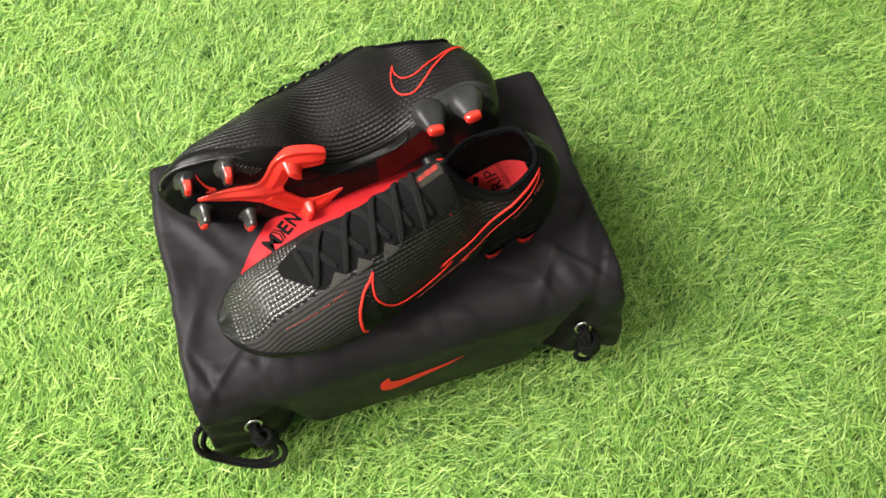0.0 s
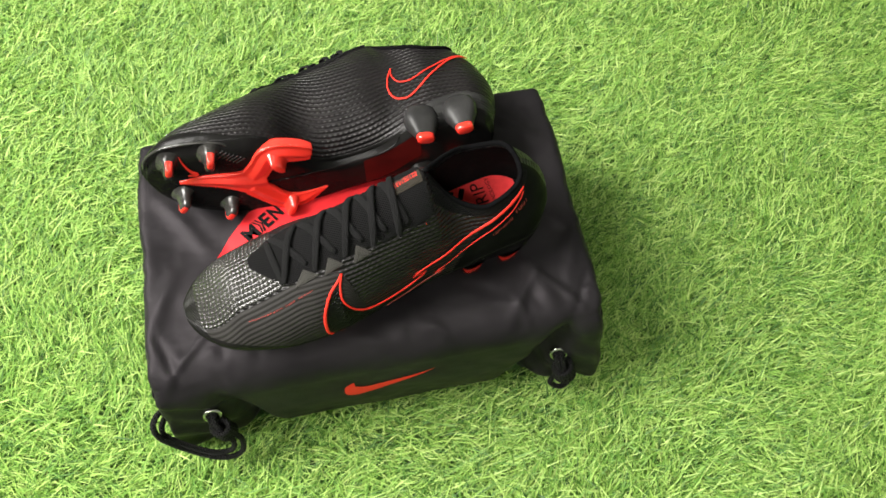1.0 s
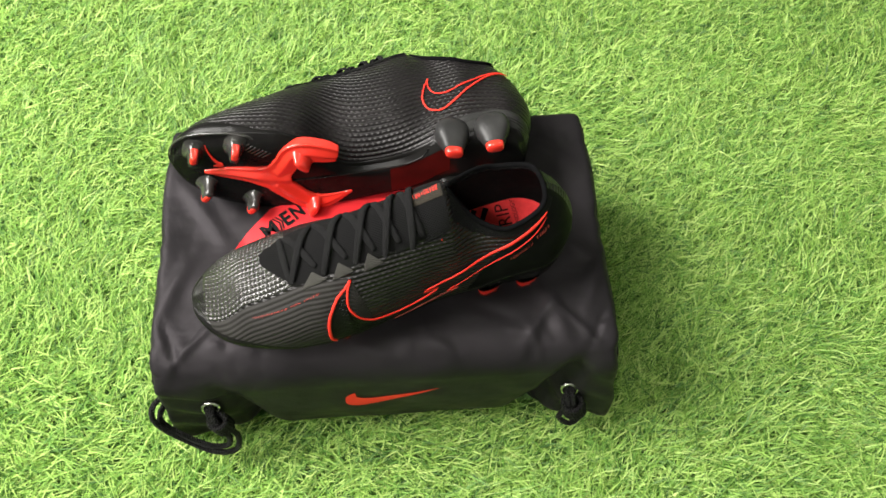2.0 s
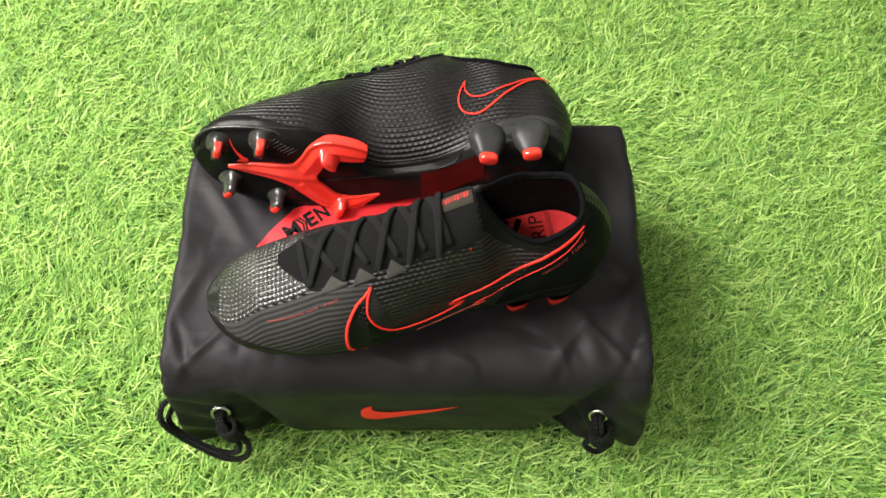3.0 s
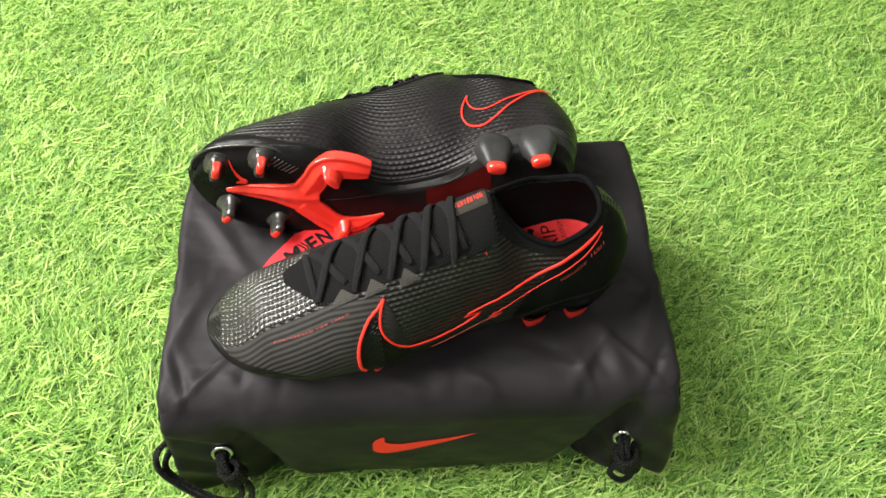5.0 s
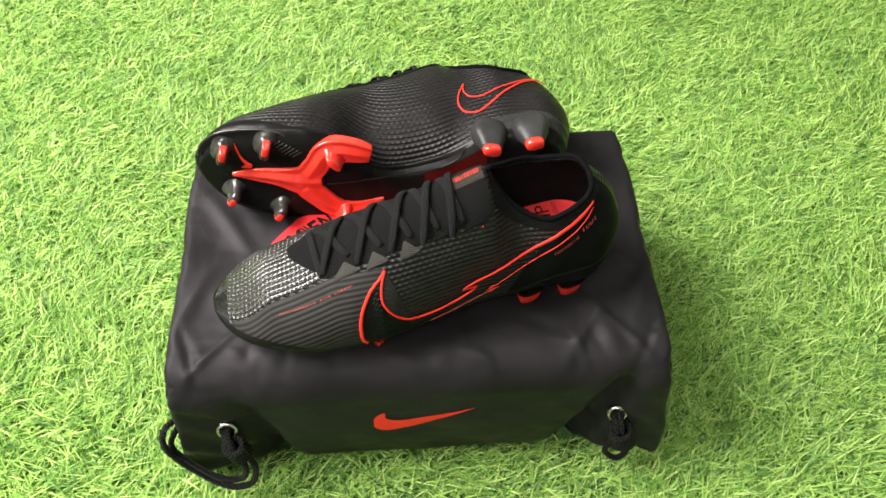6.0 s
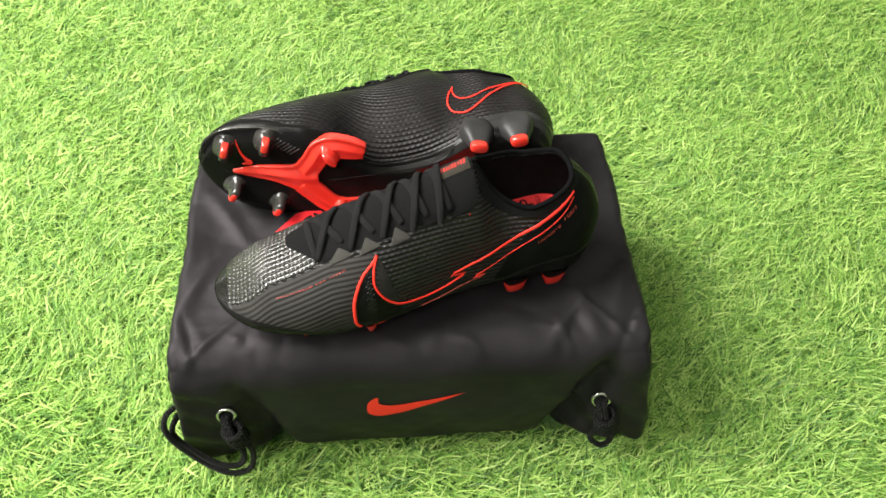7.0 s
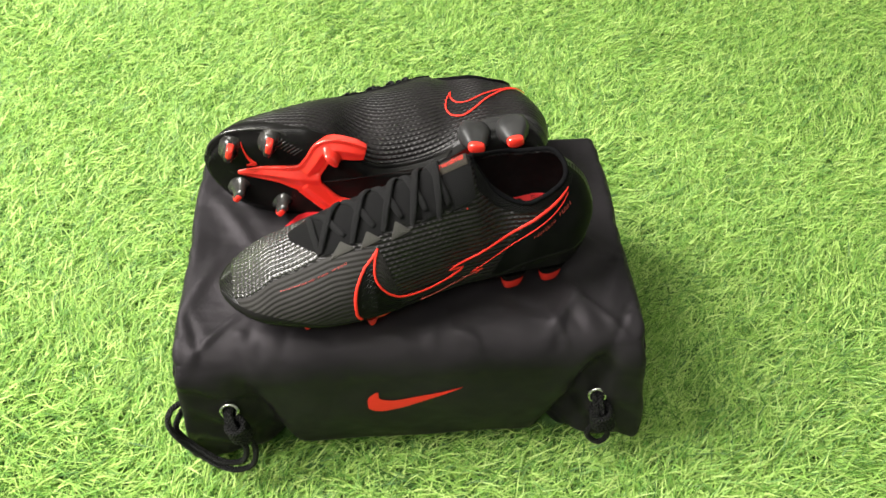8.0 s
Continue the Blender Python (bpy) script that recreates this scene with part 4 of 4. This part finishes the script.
def heel_cup(b):
    """The cup that carries the heel studs, ridged at its edge; outer side black, inner side smoky clear."""
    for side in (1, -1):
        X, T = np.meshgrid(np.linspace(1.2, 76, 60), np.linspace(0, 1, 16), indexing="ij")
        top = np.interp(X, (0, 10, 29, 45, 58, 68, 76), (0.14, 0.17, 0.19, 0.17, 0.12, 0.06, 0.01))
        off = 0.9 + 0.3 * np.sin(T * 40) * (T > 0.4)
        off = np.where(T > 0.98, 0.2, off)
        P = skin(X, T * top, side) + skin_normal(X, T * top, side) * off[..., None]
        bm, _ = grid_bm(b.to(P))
        b.finish("heel_cup", bm, M_SOLE if side > 0 else M_HEEL, label="heel cup, smoky clear inner side, black outer side")


dress_left(LEFT)
dress_right(RIGHT)
heel_cup(LEFT)
heel_cup(RIGHT)


# ---------------------------------------------------------------- the red card on the bag
def card():
    outline = [(-0.1175, -0.0105), (-0.1055, 0.0100), (-0.087, 0.032), (-0.02, 0.046), (0.045, 0.06), (0.05, 0.02), (0.0, 0.008), (-0.06, -0.016), (-0.098, -0.03)]
    n = 40
    up = np.stack([np.interp(np.linspace(0, 1, n), np.linspace(0, 1, 5), [p[k] for p in outline[0:5]]) for k in (0, 1)], 1)
    low = np.stack([np.interp(np.linspace(0, 1, n), np.linspace(0, 1, 5), [p[k] for p in (outline[0], outline[8], outline[7], outline[6], outline[5])]) for k in (0, 1)], 1)
    P = np.zeros((n, 9, 3))
    for j, t in enumerate(np.linspace(0, 1, 9)):
        P[:, j, :2] = up * (1 - t) + low * t
    for i in range(n):
        for j in range(9):
            P[i, j, 2] = 0.158 + 0.004 * max(0.0, 1 - i / 9.0) ** 2
    under = P[:, ::-1] - np.array((0, 0, 0.0005))
    bm, _ = grid_bm(np.concatenate([P, under], 1)[1:], close_v=True)
    root = empty("red_card", pose(0, 0, 0), label="red printed card lying on the bag between the boots", category="card")
    part("card_sheet", bm, M_CARD, root, smooth=False)
    # heavy black letters and the chevrons between them
    a = math.radians(36.0)
    ca, sa = math.cos(a), math.sin(a)

    def printed(P, F):
        u, v = np.asarray(P, float).T
        return part("card_print", faces_bm(np.stack([-0.0886 + (ca * u - sa * v) / 1000, 0.0032 + (sa * u + ca * v) / 1000, np.full(len(u), 0.1586)], -1), F), M_INK, root)

    for letter, at, wide in (("M", 0.0, 12.0), ("E", 18.5, 7.5), ("N", 27.5, 9.0)):
        P, F = letters(letter, 1.0, 1.0, 0.035)
        P = P - P.min(0)
        printed(P / P.max(0) * np.array((wide, 13.0)) + np.array((at, 0.0)), F)
    for at in (12.2, 14.6):
        printed([(at, 0), (at + 1.5, 0), (at + 4.0, 6.5), (at + 1.5, 13), (at, 13), (at + 2.5, 6.5)], [(0, 1, 2, 5), (5, 2, 3, 4)])


card()


# ---------------------------------------------------------------- prints, eyelets and cords of the bag
def bag_print():
    top = [(-0.036, 0.094), (-0.035, 0.102), (-0.030, 0.1075), (-0.027, 0.108), (-0.027, 0.1015), (-0.022, 0.0978), (-0.012, 0.097), (0.009, 0.1025), (0.039, 0.1105)]
    low = [(-0.036, 0.094), (-0.0355, 0.0895), (-0.033, 0.0865), (-0.029, 0.0845), (-0.024, 0.0838), (-0.016, 0.085), (-0.004, 0.0885), (0.015, 0.0985), (0.039, 0.1105)]
    n = 40
    U, L = smooth_line(top, n), smooth_line(low, n)
    P = np.zeros((n, 7, 3))
    for i in range(n):
        for j in range(7):
            x, z = U[i] + (L[i] - U[i]) * j / 6
            place, normal = bag_hit(float(x), float(z))
            P[i, j] = place + normal * 0.0006 - Vector((0, 0, BZ0))
    bm, _ = grid_bm(P)
    part("bag_mark", bm, M_RED, BAG, "red hooked mark printed on the cloth")


def eyelet(x, z):
    place, normal = bag_hit(x, z)
    # mostly a fixed front-up facing, so the ring fits the camera's view
    normal = (normal * 0.3 + Vector((0, -0.8, 0.42))).normalized()
    place = place + normal * 0.0022
    ring = [(0.0046, 0.0), (0.005, 0.0012), (0.0062, 0.0017), (0.0075, 0.001), (0.0078, -0.0006), (0.0046, -0.0008), (0.0046, 0.0)]
    bm = lathe_bm(ring, 28)
    turn = normal.to_track_quat("Z", "Y").to_matrix().to_4x4()
    bm.transform(Matrix.Translation(place - Vector((0, 0, BZ0))) @ turn)
    ob = part("eyelet", bm, M_METAL, BAG, "nickel eyelet")
    return np.array(place)


def cord(points, n=60, r=0.0024):
    return part("cord", tube_bm(smooth_line(points, n) - np.array((0, 0, BZ0)), r, 10), M_CORD, BAG, "braided black cord")


bag_print()


def side_seam(sx):
    """The sewn edge where the cloth's two halves meet, along a side of the top and down its front corner."""
    line = []
    for y in np.linspace(0.1, -0.07, 40):
        ok, place, normal, _ = BAG_CLOTH.ray_cast((sx * 0.4, float(y), 0.146 - BZ0), (-sx, 0, 0))
        if ok:
            line.append(np.array(place + normal * 0.0003))
    for z in np.linspace(0.138, 0.035, 24):
        ok, place, normal, _ = BAG_CLOTH.ray_cast((sx * 0.4, -0.1 + 0.01 * (z - 0.1), float(z) - BZ0), (-sx, 0, 0))
        if ok:
            line.append(np.array(place + normal * 0.0003))
    part("seam", tube_bm(np.array(line), 0.0011, 8), M_BAG, BAG, "sewn cloth edge")


side_seam(-1)
side_seam(1)
# eyelet, knot and loop at one corner
e = eyelet(-0.1425, 0.094)
knot = e + np.array((0.004, -0.009, -0.014))
for k in range(4):
    a = np.linspace(0, 2 * np.pi, 16)
    tilt = 0.5 + 0.2 * k
    ring = np.stack([0.0068 * np.cos(a), 0.0055 * np.sin(a), 0.0025 * np.sin(a + tilt)], -1) + knot + np.array((0.0008 * k, -0.0004 * k, 0.006 - 0.0042 * k))
    cord(ring, 40, 0.0025)
cord([e + np.array((0.001, 0.004, 0)), e + np.array((0.001, -0.005, -0.001)), knot + np.array((0, -0.002, 0.004))], 20)
cord([e + np.array((-0.002, 0.004, 0)), e + np.array((-0.002, -0.005, -0.002)), knot + np.array((-0.003, -0.002, 0.004))], 20)
cord([knot + np.array((0.004, -0.002, -0.004)), knot + np.array((0.011, -0.007, -0.018)), knot + np.array((0.006, -0.014, -0.036)), knot + np.array((-0.012, -0.014, -0.042)), knot + np.array((-0.034, -0.006, -0.03)), knot + np.array((-0.052, 0.004, -0.004)), knot + np.array((-0.052, 0.016, 0.006)), knot + np.array((-0.04, 0.03, 0.0))])
cord([knot + np.array((0.0, -0.002, -0.006)), knot + np.array((0.004, -0.008, -0.02)), knot + np.array((-0.002, -0.011, -0.034)), knot + np.array((-0.018, -0.009, -0.037)), knot + np.array((-0.036, -0.002, -0.024)), knot + np.array((-0.05, 0.008, -0.008)), knot + np.array((-0.044, 0.024, -0.002))])
# the other corner: eyelet with a fat knot below it
e = eyelet(0.146, 0.085)
knot = e + np.array((0.003, -0.009, -0.016))
for k in range(5):
    a = np.linspace(0, 2 * np.pi, 16)
    ring = np.stack([0.0075 * np.cos(a), 0.0065 * np.sin(a), 0.003 * np.sin(a + 0.7 * k)], -1) + knot + np.array((0.001 * k, -0.0006 * k, 0.006 - 0.0046 * k))
    cord(ring, 40, 0.0026)
cord([e + np.array((0.002, 0.004, 0)), e + np.array((0.002, -0.005, -0.001)), knot + np.array((0.001, -0.002, 0.004))], 20)
cord([e + np.array((-0.002, 0.004, 0)), e + np.array((-0.002, -0.005, -0.002)), knot + np.array((-0.003, -0.002, 0.004))], 20)
cord([knot + np.array((0.005, -0.002, -0.012)), knot + np.array((0.009, -0.006, -0.026)), knot + np.array((0.002, -0.008, -0.034)), knot + np.array((-0.007, -0.004, -0.027)), knot + np.array((-0.003, 0, -0.014))], 40)
